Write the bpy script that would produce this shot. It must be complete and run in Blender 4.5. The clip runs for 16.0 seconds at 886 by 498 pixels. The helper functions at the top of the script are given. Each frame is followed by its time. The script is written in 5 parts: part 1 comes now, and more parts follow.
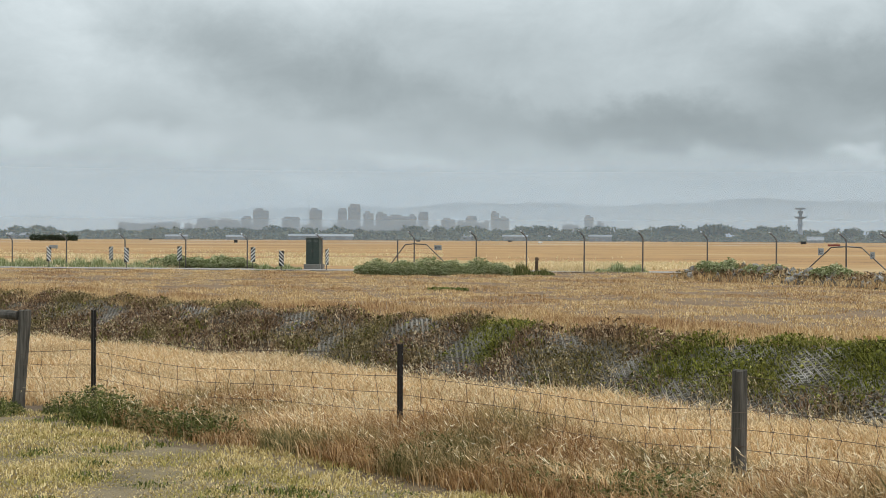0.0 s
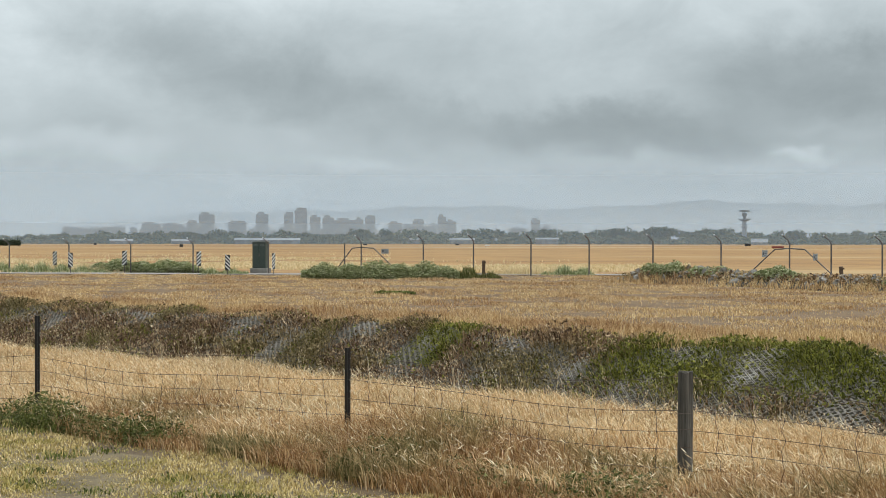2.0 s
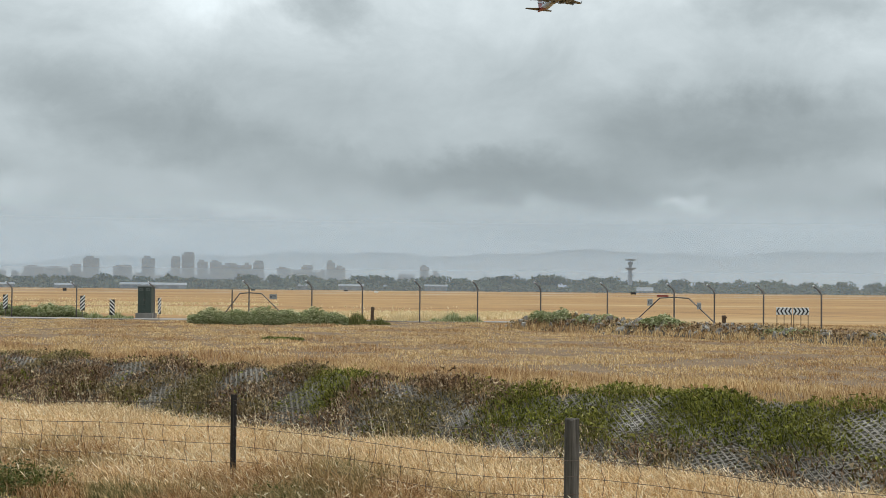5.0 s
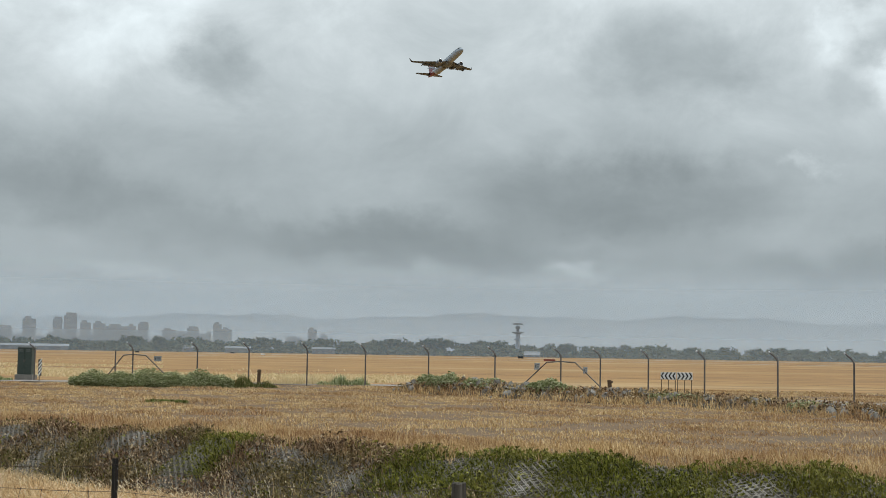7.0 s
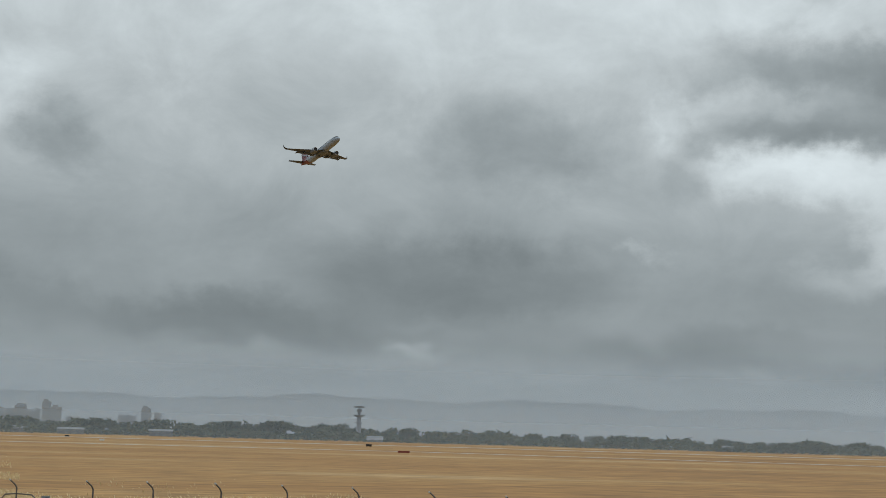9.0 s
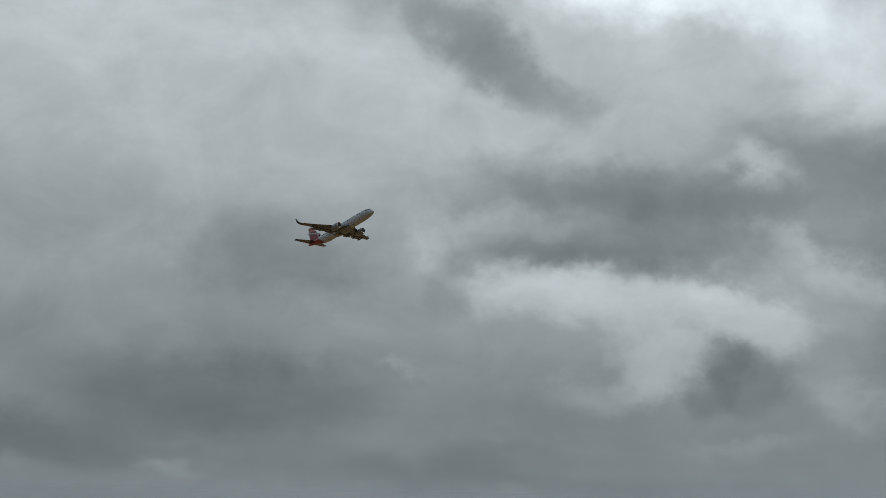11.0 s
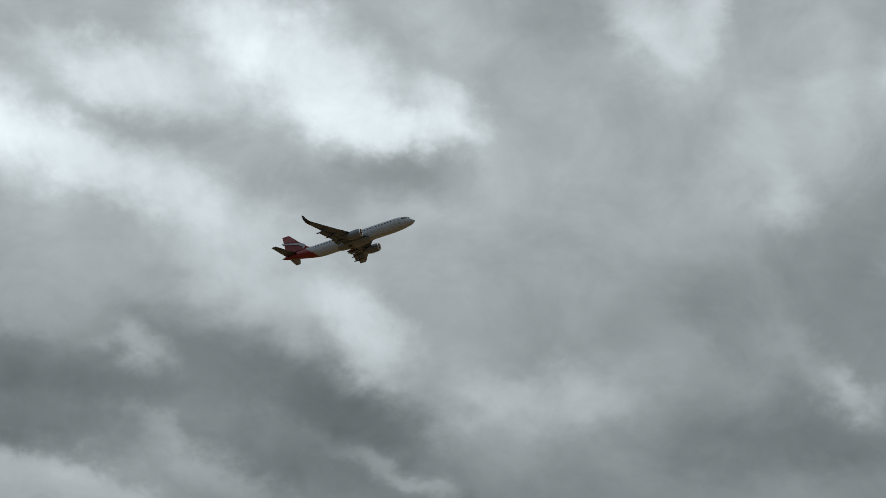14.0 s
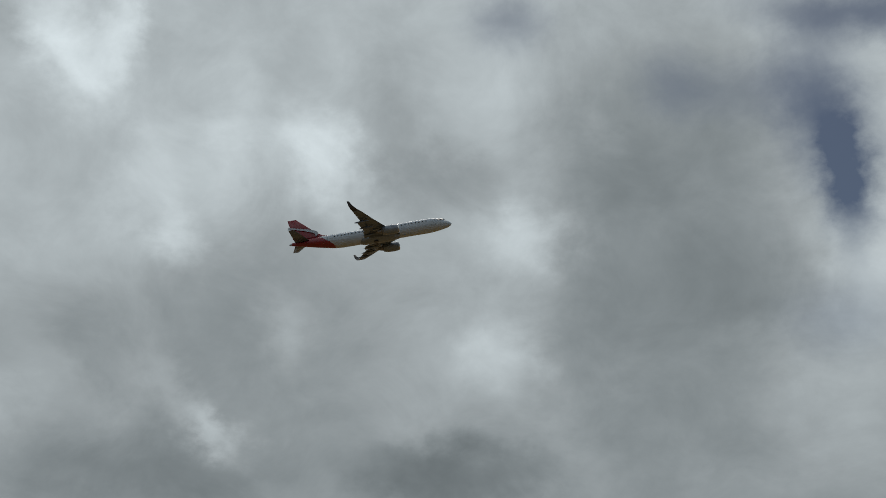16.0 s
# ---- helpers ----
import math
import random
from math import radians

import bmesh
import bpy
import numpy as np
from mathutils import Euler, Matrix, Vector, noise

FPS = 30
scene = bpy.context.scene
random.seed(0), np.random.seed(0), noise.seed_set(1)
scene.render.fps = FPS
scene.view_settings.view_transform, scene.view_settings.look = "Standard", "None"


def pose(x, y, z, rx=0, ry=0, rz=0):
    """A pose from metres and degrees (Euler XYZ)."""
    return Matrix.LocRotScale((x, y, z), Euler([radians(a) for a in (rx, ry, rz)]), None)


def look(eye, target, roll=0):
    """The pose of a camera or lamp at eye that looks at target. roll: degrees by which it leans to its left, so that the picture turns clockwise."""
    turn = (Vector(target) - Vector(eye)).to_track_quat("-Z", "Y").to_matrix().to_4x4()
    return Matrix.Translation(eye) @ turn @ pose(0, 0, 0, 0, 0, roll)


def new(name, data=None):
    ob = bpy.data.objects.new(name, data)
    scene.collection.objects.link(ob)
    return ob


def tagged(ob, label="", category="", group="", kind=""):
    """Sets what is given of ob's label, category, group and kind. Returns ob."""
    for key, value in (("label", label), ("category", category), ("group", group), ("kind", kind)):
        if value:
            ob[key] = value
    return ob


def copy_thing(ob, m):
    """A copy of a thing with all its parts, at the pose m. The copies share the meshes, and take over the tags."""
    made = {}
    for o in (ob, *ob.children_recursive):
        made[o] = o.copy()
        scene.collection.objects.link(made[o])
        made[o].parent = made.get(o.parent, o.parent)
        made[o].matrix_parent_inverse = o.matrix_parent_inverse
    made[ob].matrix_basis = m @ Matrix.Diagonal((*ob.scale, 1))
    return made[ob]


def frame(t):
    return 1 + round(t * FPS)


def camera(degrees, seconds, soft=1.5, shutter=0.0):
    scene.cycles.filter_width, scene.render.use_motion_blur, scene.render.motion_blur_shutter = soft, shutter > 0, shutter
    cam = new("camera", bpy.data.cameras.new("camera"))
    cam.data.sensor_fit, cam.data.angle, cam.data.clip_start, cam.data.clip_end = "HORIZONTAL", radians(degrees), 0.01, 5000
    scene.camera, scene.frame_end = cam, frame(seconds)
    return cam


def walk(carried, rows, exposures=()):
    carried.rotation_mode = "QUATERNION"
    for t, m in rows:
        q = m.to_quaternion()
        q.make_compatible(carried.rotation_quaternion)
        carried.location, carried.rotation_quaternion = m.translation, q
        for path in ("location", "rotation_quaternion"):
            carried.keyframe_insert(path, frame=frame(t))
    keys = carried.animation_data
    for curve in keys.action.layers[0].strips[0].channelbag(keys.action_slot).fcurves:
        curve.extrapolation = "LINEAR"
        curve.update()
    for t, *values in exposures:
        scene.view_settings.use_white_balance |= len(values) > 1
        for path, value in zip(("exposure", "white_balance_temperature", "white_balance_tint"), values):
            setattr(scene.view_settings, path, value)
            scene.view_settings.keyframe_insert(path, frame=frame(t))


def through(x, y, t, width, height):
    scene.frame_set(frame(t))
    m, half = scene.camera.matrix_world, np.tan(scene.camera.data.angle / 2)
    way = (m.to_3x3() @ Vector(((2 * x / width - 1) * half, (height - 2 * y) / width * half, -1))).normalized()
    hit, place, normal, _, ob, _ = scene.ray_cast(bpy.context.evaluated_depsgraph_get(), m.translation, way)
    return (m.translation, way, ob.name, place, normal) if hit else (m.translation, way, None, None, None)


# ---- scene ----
# ---- camera: turns by the fence, then moved so the still airliner fits the view ----
cam = camera(34.55, 16.0, 0.85)
# seconds, place, heading to the right, pitch, lean
PATH = [
    (0, 0, 0, 2.3, 0, -0.425, 0.286),
    (0.5, 0, 0, 2.3, 0.345, -0.447, 0.256),
    (1, 0, 0, 2.3, 0.827, -0.434, 0.182),
    (1.5, 0, 0, 2.3, 1.45, -0.397, 0.163),
    (2, 0, 0, 2.3, 2.128, -0.283, 0.063),
    (2.5, 0, 0, 2.3, 2.801, -0.085, -0.017),
    (3, 0, 0, 2.3, 3.477, 0.115, -0.081),
    (3.7, 0, 0, 2.3, 4.469, 0.527, 0.161),
    (4.6, 0, 0, 2.3, 5.909, 1.246, 0.427),
    (5.5, 0, 0, 2.3, 7.527, 2.152, 0.757),
    (6, 0, 0, 2.3, 8.68, 2.819, 1.008),
    (6.5, 0, 0, 2.3, 9.823, 3.48, 0.945),
    (7, 0, 0, 2.3, 11.019, 4.201, 0.895),
    (7.5, 0, 0, 2.3, 12.458, 5.008, 1.133),
    (8, 0, 0, 2.3, 13.957, 5.707, 1.461),
    (8.2, 0, 0, 2.3, 14.538, 5.991, 1.568),
    (8.3, 0, 0, 2.3, 14.892, 6.178, 1.595),
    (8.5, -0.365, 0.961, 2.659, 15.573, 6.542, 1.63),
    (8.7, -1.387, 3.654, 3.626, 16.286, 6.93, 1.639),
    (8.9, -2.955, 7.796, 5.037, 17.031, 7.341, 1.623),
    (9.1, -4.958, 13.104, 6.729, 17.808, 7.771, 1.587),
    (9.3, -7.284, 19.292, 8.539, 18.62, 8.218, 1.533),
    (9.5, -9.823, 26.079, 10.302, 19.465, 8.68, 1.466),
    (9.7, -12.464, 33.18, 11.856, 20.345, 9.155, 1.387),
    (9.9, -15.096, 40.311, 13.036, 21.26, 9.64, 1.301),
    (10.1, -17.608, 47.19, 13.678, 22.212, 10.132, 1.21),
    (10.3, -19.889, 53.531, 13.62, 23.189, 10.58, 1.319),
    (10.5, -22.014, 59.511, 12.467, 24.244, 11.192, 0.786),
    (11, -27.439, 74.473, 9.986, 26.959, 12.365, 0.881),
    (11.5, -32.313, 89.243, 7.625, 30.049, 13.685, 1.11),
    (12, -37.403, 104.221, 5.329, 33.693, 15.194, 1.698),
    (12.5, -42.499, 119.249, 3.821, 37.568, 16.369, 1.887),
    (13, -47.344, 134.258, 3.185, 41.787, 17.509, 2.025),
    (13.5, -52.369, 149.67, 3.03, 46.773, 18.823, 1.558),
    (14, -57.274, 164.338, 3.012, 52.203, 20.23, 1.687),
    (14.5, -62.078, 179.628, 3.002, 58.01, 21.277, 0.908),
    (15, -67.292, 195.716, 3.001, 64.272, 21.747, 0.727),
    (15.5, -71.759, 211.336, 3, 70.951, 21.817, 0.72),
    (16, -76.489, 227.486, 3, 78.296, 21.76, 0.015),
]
EXPOSURES = [(0.0, 0.0), (3.0, 0.0), (5.5, -0.12), (7.0, -0.30), (8.2, -0.52), (10.3, -1.12), (11.0, -1.23), (12.0, -1.44), (13.0, -1.5), (14.5, -1.48), (16.0, -1.32)]
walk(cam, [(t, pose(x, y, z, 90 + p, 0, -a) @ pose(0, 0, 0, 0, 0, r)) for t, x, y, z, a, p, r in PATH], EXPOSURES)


# ---- sky: a rainy cloud deck over a hazy blue sky, one broad weak sun behind it ----
SUN_AZ, SUN_EL = 80.0, 62.0
SKY_GREY = 0.60      # mean radiance of the deck near the horizon
sun_data = bpy.data.lights.new("sun", "SUN")
sun_data.energy, sun_data.angle, sun_data.color = 1.45, radians(25), (1.0, 0.95, 0.88)
sun = new("sun", sun_data)
sun.matrix_world = look((0, 0, 50), (-math.sin(radians(SUN_AZ)) * 50, -math.cos(radians(SUN_AZ)) * 50, 50 - 50 * math.tan(radians(SUN_EL))))

# cloud masses, from north-west round to the east: heading, elevation, half width, half height, turn (degrees), + a bright thin part, - a dark thick part
CLOUD_BAND_1 = [
    (-16.5, 3.9, 1.8, 0.5, 0, 0.78), (-15.2, 7.8, 3.4, 2, 0, 0.54), (-11.5, 3.8, 2.7, 0.6, 0, 0.76), (-5.1, 2.2, 1.4, 0.3, 0, 0.8), (-4.2, 6.3, 7.5, 1.4, -15, -0.76),
    (-2.1, 12.1, 3.5, 1.4, 20, 0.56), (-1.6, 3, 2, 0.3, 0, 0.59), (1.7, 11.3, 1.6, 1.1, -40, -0.64), (7.5, 4.7, 6.8, 0.6, -5, -0.39), (10.3, 4.5, 4.6, 0.9, 0, -1.08),
    (12.1, 3.9, 8, 0.6, -3, -0.91), (13.4, 19.8, 2.9, 1.4, -10, 0.21), (16.4, 3.6, 1.8, 0.3, 0, 0.55), (16.4, 3.4, 0.9, 0.3, 0, 0.94), (16.7, 6.5, 5.7, 1.4, 0, -0.59),
    (17.3, 21, 2.9, 1.4, 0, 0.17),
]
CLOUD_BAND_2 = [
    (18, 11, 7, 3, 0, 0.05), (18.9, 6, 4.6, 1.4, 0, -0.86), (20.3, 1.7, 13.6, 0.7, 0, -1.07), (20.5, 11.8, 3.5, 1.8, 0, -0.75), (23.7, 9.8, 1.6, 1.8, 0, 0.09),
    (25.2, 22, 2.5, 1.4, -30, -0.39), (25.8, 7.6, 0.6, 0.3, 0, 0.5), (26.9, 12.6, 0.9, 1.1, -40, 0.4), (27.9, 24.8, 1.5, 1.4, -40, 1.1), (28.1, 3.1, 6.8, 0.7, -6, -0.74),
    (28.4, 3.7, 3.4, 0.7, 0, -0.64), (28.8, 11, 1.4, 1.1, 0, 0.3), (28.9, 20.3, 3.6, 1.1, -35, -1.54), (30, 11.5, 7, 3, -5, 0.25), (30.1, 2.8, 1.4, 0.3, 0, 0.83),
    (31, 2.4, 1.4, 0.3, 0, 0.52),
]
CLOUD_BAND_3 = [
    (32.7, 10.5, 3.7, 0.8, -5, 1.19), (32.8, 6.7, 1.4, 0.6, 0, 0.68), (33.1, 12.1, 4.6, 0.9, 0, -0.94), (33.4, 23.6, 3.7, 1.6, -15, 1.43), (34.1, 14.4, 5.9, 1.1, -5, -1.08),
    (35.5, 7, 1.4, 0.7, 0, 1.3), (35.8, 2.7, 5.7, 0.6, 0, -0.41), (36, 8.5, 1.6, 1.4, 20, 1.47), (38.1, 26.2, 3.8, 1.1, -10, 1.36), (38.2, 10, 2.1, 0.9, -15, 1.43),
    (38.7, 12.8, 4.5, 2, -15, -1), (38.9, 4.5, 2.1, 0.3, 0, 0.57), (39.6, 22.2, 4.9, 1.1, -15, 1.12), (39.9, 15.2, 1.4, 0.7, -30, 0.83), (40, 11, 6, 3, 0, 0.85),
    (40.3, 9, 1.4, 0.9, 0, 1.42),
]
CLOUD_BAND_4 = [
    (42.7, 28.1, 2.6, 1.6, 0, 1.17), (42.9, 11.4, 3.5, 0.7, -25, 0.67), (43, 6.2, 1.4, 0.9, -40, 0.89), (43.6, 14.7, 5.9, 1.6, -15, -0.79), (44.3, 18.5, 4.1, 1.4, -25, 0.58),
    (46.5, 26.8, 3.8, 2, -25, 1.42), (47, 11.3, 4.6, 1.1, -10, -0.56), (47, 13, 6, 3, 0, -0.26), (47, 11, 4, 2.5, 0, -0.17), (47.4, 22.4, 1.5, 0.9, 0, -0.37),
    (48.2, 13.5, 3.5, 1.1, -20, -1.18), (48.6, 17.3, 2.4, 1.1, -40, 0.81), (49.1, 25.2, 3.3, 0.9, -5, 1.22), (49.7, 11.5, 2.6, 0.5, -20, 0.73), (49.9, 15.4, 1.6, 1.4, 0, 0.49),
    (50.5, 23.3, 3, 1.1, -5, -0.71),
]
CLOUD_BAND_5 = [
    (52, 10.9, 1.9, 0.5, -30, 0.51), (52.1, 29, 2.1, 1.4, -40, 0.32), (52.3, 26.1, 1.5, 0.9, -40, 0.89), (53.6, 19.8, 1.9, 1.1, 0, -0.14), (54.3, 13.8, 1.9, 1.4, -30, 0.44),
    (55.6, 9, 1.8, 0.5, -10, 0.31), (57, 29.6, 2.1, 1.4, -30, -0.38), (57.3, 14.5, 3.1, 1.1, 10, 0.65), (60, 20, 5, 6, 0, -0.18), (61.6, 28.8, 2.3, 1.4, -50, 0.78),
    (62, 20, 3.6, 1.4, -20, -0.13), (63.7, 29.8, 1, 1.6, 0, 0.71), (64.4, 17.2, 2.4, 1.1, -40, -0.32), (65.4, 12.7, 4.7, 1.4, 0, -0.64), (66, 23, 2.2, 2, -40, 0.49),
    (66.9, 21.6, 1.2, 0.9, -50, 0.43),
]
CLOUD_BAND_6 = [
    (67.3, 15.4, 3.1, 0.8, -40, 0.38), (69.1, 14, 1.4, 0.7, -20, 0.67), (69.2, 24.7, 1.5, 3.4, 0, 0.42), (70, 18, 5, 5, 0, -0.85), (71.8, 18.3, 1.4, 1.4, -40, 0.54),
    (72.9, 25.3, 1.5, 2, 50, 0.77), (76.3, 26.9, 1.5, 2.7, 0, -0.24), (78.2, 24.3, 2.5, 1.4, -10, -0.63), (78.7, 12.8, 3.5, 1.1, 0, -1.36), (79, 21, 5, 6, 0, -0.29),
    (80.8, 17, 1.7, 1.4, 0, 0.47), (81, 15, 5, 3, 0, -0.06), (82, 23, 4, 5, 0, 0.2), (82.4, 22, 2, 1.4, 0, 0.73), (86.2, 24.8, 1.5, 1.4, 0, -0.23),
    (88, 22, 5, 7, 0, -1.69),
]
CLOUD_BAND_7 = [
    (89.8, 24.1, 2, 1.4, 0, -0.13), (90.6, 20, 3.6, 1.4, 0, -0.71),
]
CLOUD_BANDS = (CLOUD_BAND_1, CLOUD_BAND_2, CLOUD_BAND_3, CLOUD_BAND_4, CLOUD_BAND_5, CLOUD_BAND_6, CLOUD_BAND_7)
# heaped clouds with crisp heads
CUMULUS = [
    (38.3, 8.1, 1.1, 1.1, 0, -0.8), (39.3, 7, 1.5, 1.3, 0, -0.6), (37.6, 6.6, 1, 1, 0, -0.6), (37, 9.3, 0.7, 0.3, 0, -0.54), (53, 8.8, 1.3, 1.5, 0, -1.08),
    (50.7, 8.4, 1.6, 1.1, 0, -0.48), (27.3, 10.8, 1, 1.4, -30, -0.24), (45.5, 8.2, 1.4, 1.8, 0, -0.3), (26.7, 12.7, 1.2, 0.6, -60, -0.18),
]
BLUE_GAPS = [
    (95, 26.2, 1.8, 3.1, 15, 1), (95.6, 23.1, 1, 2.2, 0, 0.8), (92, 27.4, 1.8, 1.2, 0, 0.4), (88.8, 27.9, 1.6, 1.2, -20, 0.55), (81.3, 30.8, 1.7, 1.1, 0, 0.55),
    (97.4, 29.8, 4.8, 1, -10, 0.9), (95, 18.3, 2.2, 1.4, 0, 0.4),
]

world = bpy.data.worlds.new("overcast")
scene.world = world
world.use_nodes = True
wt = world.node_tree
wt.nodes.clear()


def wn(kind, **inputs):
    n = wt.nodes.new(kind)
    for key, value in inputs.items():
        n.inputs[int(key[1:])].default_value = value
    return n


def wmath(op, a, b=None, c=None):
    n = wt.nodes.new("ShaderNodeMath")
    n.operation = op
    for i, v in enumerate((a, b, c)):
        if v is None:
            continue
        if isinstance(v, (int, float)):
            n.inputs[i].default_value = v
        else:
            wt.links.new(v, n.inputs[i])
    return n.outputs[0]


coord = wn("ShaderNodeTexCoord").outputs["Generated"]
sep = wn("ShaderNodeSeparateXYZ")
wt.links.new(coord, sep.inputs[0])
az = wmath("MULTIPLY", wmath("ARCTAN2", sep.outputs[0], sep.outputs[1]), 57.2958)
el = wmath("MULTIPLY", wmath("ARCSINE", sep.outputs[2]), 57.2958)
# the deck as a flat layer seen in perspective, for the grain of the cloud
rise = wmath("ADD", wmath("MAXIMUM", sep.outputs[2], 0.0), 0.16)
deck = wn("ShaderNodeCombineXYZ")
wt.links.new(wmath("DIVIDE", sep.outputs[0], rise), deck.inputs[0])
wt.links.new(wmath("DIVIDE", sep.outputs[1], rise), deck.inputs[1])


def wnoise(vector, scale, detail, rough, distort=0.0):
    n = wt.nodes.new("ShaderNodeTexNoise")
    n.inputs["Scale"].default_value, n.inputs["Detail"].default_value = scale, detail
    n.inputs["Roughness"].default_value, n.inputs["Distortion"].default_value = rough, distort
    wt.links.new(vector, n.inputs["Vector"])
    return n


sky_xy = wn("ShaderNodeCombineXYZ")
wt.links.new(az, sky_xy.inputs[0])
wt.links.new(wmath("MULTIPLY", el, 1.25), sky_xy.inputs[1])
plain = wn("ShaderNodeCombineXYZ")
wt.links.new(az, plain.inputs[0])
wt.links.new(el, plain.inputs[1])


def torn(scale, detail, reach):
    """Headings and elevations pushed about by noise, so that the masses get torn edges."""
    off = wt.nodes.new("ShaderNodeVectorMath")
    off.operation = "SUBTRACT"
    wt.links.new(wnoise(sky_xy.outputs[0], scale, detail, 0.6).outputs["Color"], off.inputs[0])
    off.inputs[1].default_value = (0.5, 0.5, 0.5)
    push = wt.nodes.new("ShaderNodeVectorMath")
    push.operation = "MULTIPLY_ADD"
    wt.links.new(off.outputs[0], push.inputs[0])
    push.inputs[1].default_value = (reach, reach * 0.75, 0.0)
    wt.links.new(plain.outputs[0], push.inputs[2])
    return push.outputs[0]


soft_edge, crisp_edge = torn(0.34, 7.0, 4.2), torn(0.9, 6.0, 1.5)


def masses(rows, vector, core=0.0, grow=1.75):
    total = None
    for a, e, w, h, turn, weight in rows:
        m = wt.nodes.new("ShaderNodeMapping")
        m.vector_type = "TEXTURE"
        m.inputs["Location"].default_value, m.inputs["Rotation"].default_value = (a, e, 0), (0, 0, radians(turn))
        m.inputs["Scale"].default_value = (w * grow, h * grow, 1)
        wt.links.new(vector, m.inputs["Vector"])
        length = wt.nodes.new("ShaderNodeVectorMath")
        length.operation = "LENGTH"
        wt.links.new(m.outputs[0], length.inputs[0])
        r = wt.nodes.new("ShaderNodeMapRange")
        r.interpolation_type = "SMOOTHSTEP"
        for i, v in enumerate((core, 1.0, weight, 0.0)):
            r.inputs[1 + i].default_value = v
        wt.links.new(length.outputs["Value"], r.inputs[0])
        total = r.outputs[0] if total is None else wmath("ADD", total, r.outputs[0])
    return total


shape = masses(CUMULUS, crisp_edge, 0.45, 1.35)
for band in CLOUD_BANDS:
    # the bands are worked out one after another: each starts from the last one's sum, with no weight
    after = wt.nodes.new("ShaderNodeVectorMath")
    wt.links.new(soft_edge, after.inputs[0])
    wt.links.new(wmath("MULTIPLY", shape, 1e-7), after.inputs[1])
    shape = wmath("ADD", shape, masses(band, after.outputs[0]))
grain = wmath("SUBTRACT", wnoise(deck.outputs[0], 1.6, 7.0, 0.55, 0.3).outputs["Fac"], 0.5)
fine = wmath("SUBTRACT", wnoise(sky_xy.outputs[0], 0.22, 8.0, 0.62, 0.4).outputs["Fac"], 0.5)
billow = wmath("ADD", wmath("MULTIPLY", grain, 0.9), wmath("MULTIPLY", fine, 1.15))
# contrast is low near the horizon, where the haze lies, and high further up
contrast = wt.nodes.new("ShaderNodeMapRange")
for i, v in enumerate((1.0, 12.0, 0.14, 0.58)):
    contrast.inputs[1 + i].default_value = v
wt.links.new(el, contrast.inputs[0])
shape = wmath("MULTIPLY", wmath("TANH", wmath("MULTIPLY", shape, 0.85)), 1.3)
light = wmath("EXPONENT", wmath("MULTIPLY", wmath("ADD", shape, billow), contrast.outputs[0]))
# an overcast sky is brightest overhead
lift = wt.nodes.new("ShaderNodeMapRange")
lift.interpolation_type = "SMOOTHSTEP"
for i, v in enumerate((34.0, 75.0, 1.0, 1.15)):
    lift.inputs[1 + i].default_value = v
wt.links.new(el, lift.inputs[0])
low = wt.nodes.new("ShaderNodeMapRange")
for i, v in enumerate((0.0, 9.0, 0.84, 1.0)):
    low.inputs[1 + i].default_value = v
wt.links.new(el, low.inputs[0])
high = wt.nodes.new("ShaderNodeMapRange")
for i, v in enumerate((8.0, 20.0, 1.0, 2.0)):
    high.inputs[1 + i].default_value = v
wt.links.new(el, high.inputs[0])
grey = wmath("MULTIPLY", wmath("MULTIPLY", light, SKY_GREY), wmath("MULTIPLY", lift.outputs[0], wmath("MULTIPLY", low.outputs[0], high.outputs[0])))
tone = wt.nodes.new("ShaderNodeValToRGB")
tone.color_ramp.elements[0].position, tone.color_ramp.elements[0].color = 0.15, (0.83, 0.985, 1.045, 1)
tone.color_ramp.elements[1].position, tone.color_ramp.elements[1].color = 0.85, (0.89, 0.99, 1.03, 1)
wt.links.new(grey, tone.inputs[0])
deck_light = wt.nodes.new("ShaderNodeVectorMath")
deck_light.operation = "SCALE"
wt.links.new(tone.outputs[0], deck_light.inputs[0])
wt.links.new(grey, deck_light.inputs["Scale"])
nishita = wt.nodes.new("ShaderNodeTexSky")
nishita.sky_type = "NISHITA"
nishita.sun_disc = False
nishita.sun_elevation, nishita.sun_rotation = radians(SUN_EL), radians(SUN_AZ)
blue = wt.nodes.new("ShaderNodeVectorMath")
blue.operation = "SCALE"
blue.inputs["Scale"].default_value = 0.07
wt.links.new(nishita.outputs[0], blue.inputs[0])
gap = wmath("MULTIPLY", masses(BLUE_GAPS, crisp_edge), 0.95)
both = wt.nodes.new("ShaderNodeMix")
both.data_type = "VECTOR"
both.clamp_factor = True
wt.links.new(gap, both.inputs[0])
wt.links.new(deck_light.outputs[0], both.inputs[4])
wt.links.new(blue.outputs[0], both.inputs[5])
background = wt.nodes.new("ShaderNodeBackground")
wt.links.new(both.outputs[1], background.inputs["Color"])
wt.links.new(background.outputs[0], wt.nodes.new("ShaderNodeOutputWorld").inputs[0])


# ---- materials ----
def shader(name):
    m = bpy.data.materials.new(name)
    m.use_nodes = True
    return m, m.node_tree, m.node_tree.nodes["Principled BSDF"]


def ramp(nt, fac, stops):
    r = nt.nodes.new("ShaderNodeValToRGB")
    e = r.color_ramp.elements
    while len(e) < len(stops):
        e.new(0.5)
    for k, (p, c) in zip(e, stops):
        k.position, k.color = p, (*c, 1)
    nt.links.new(fac, r.inputs[0])
    return r.outputs[0]


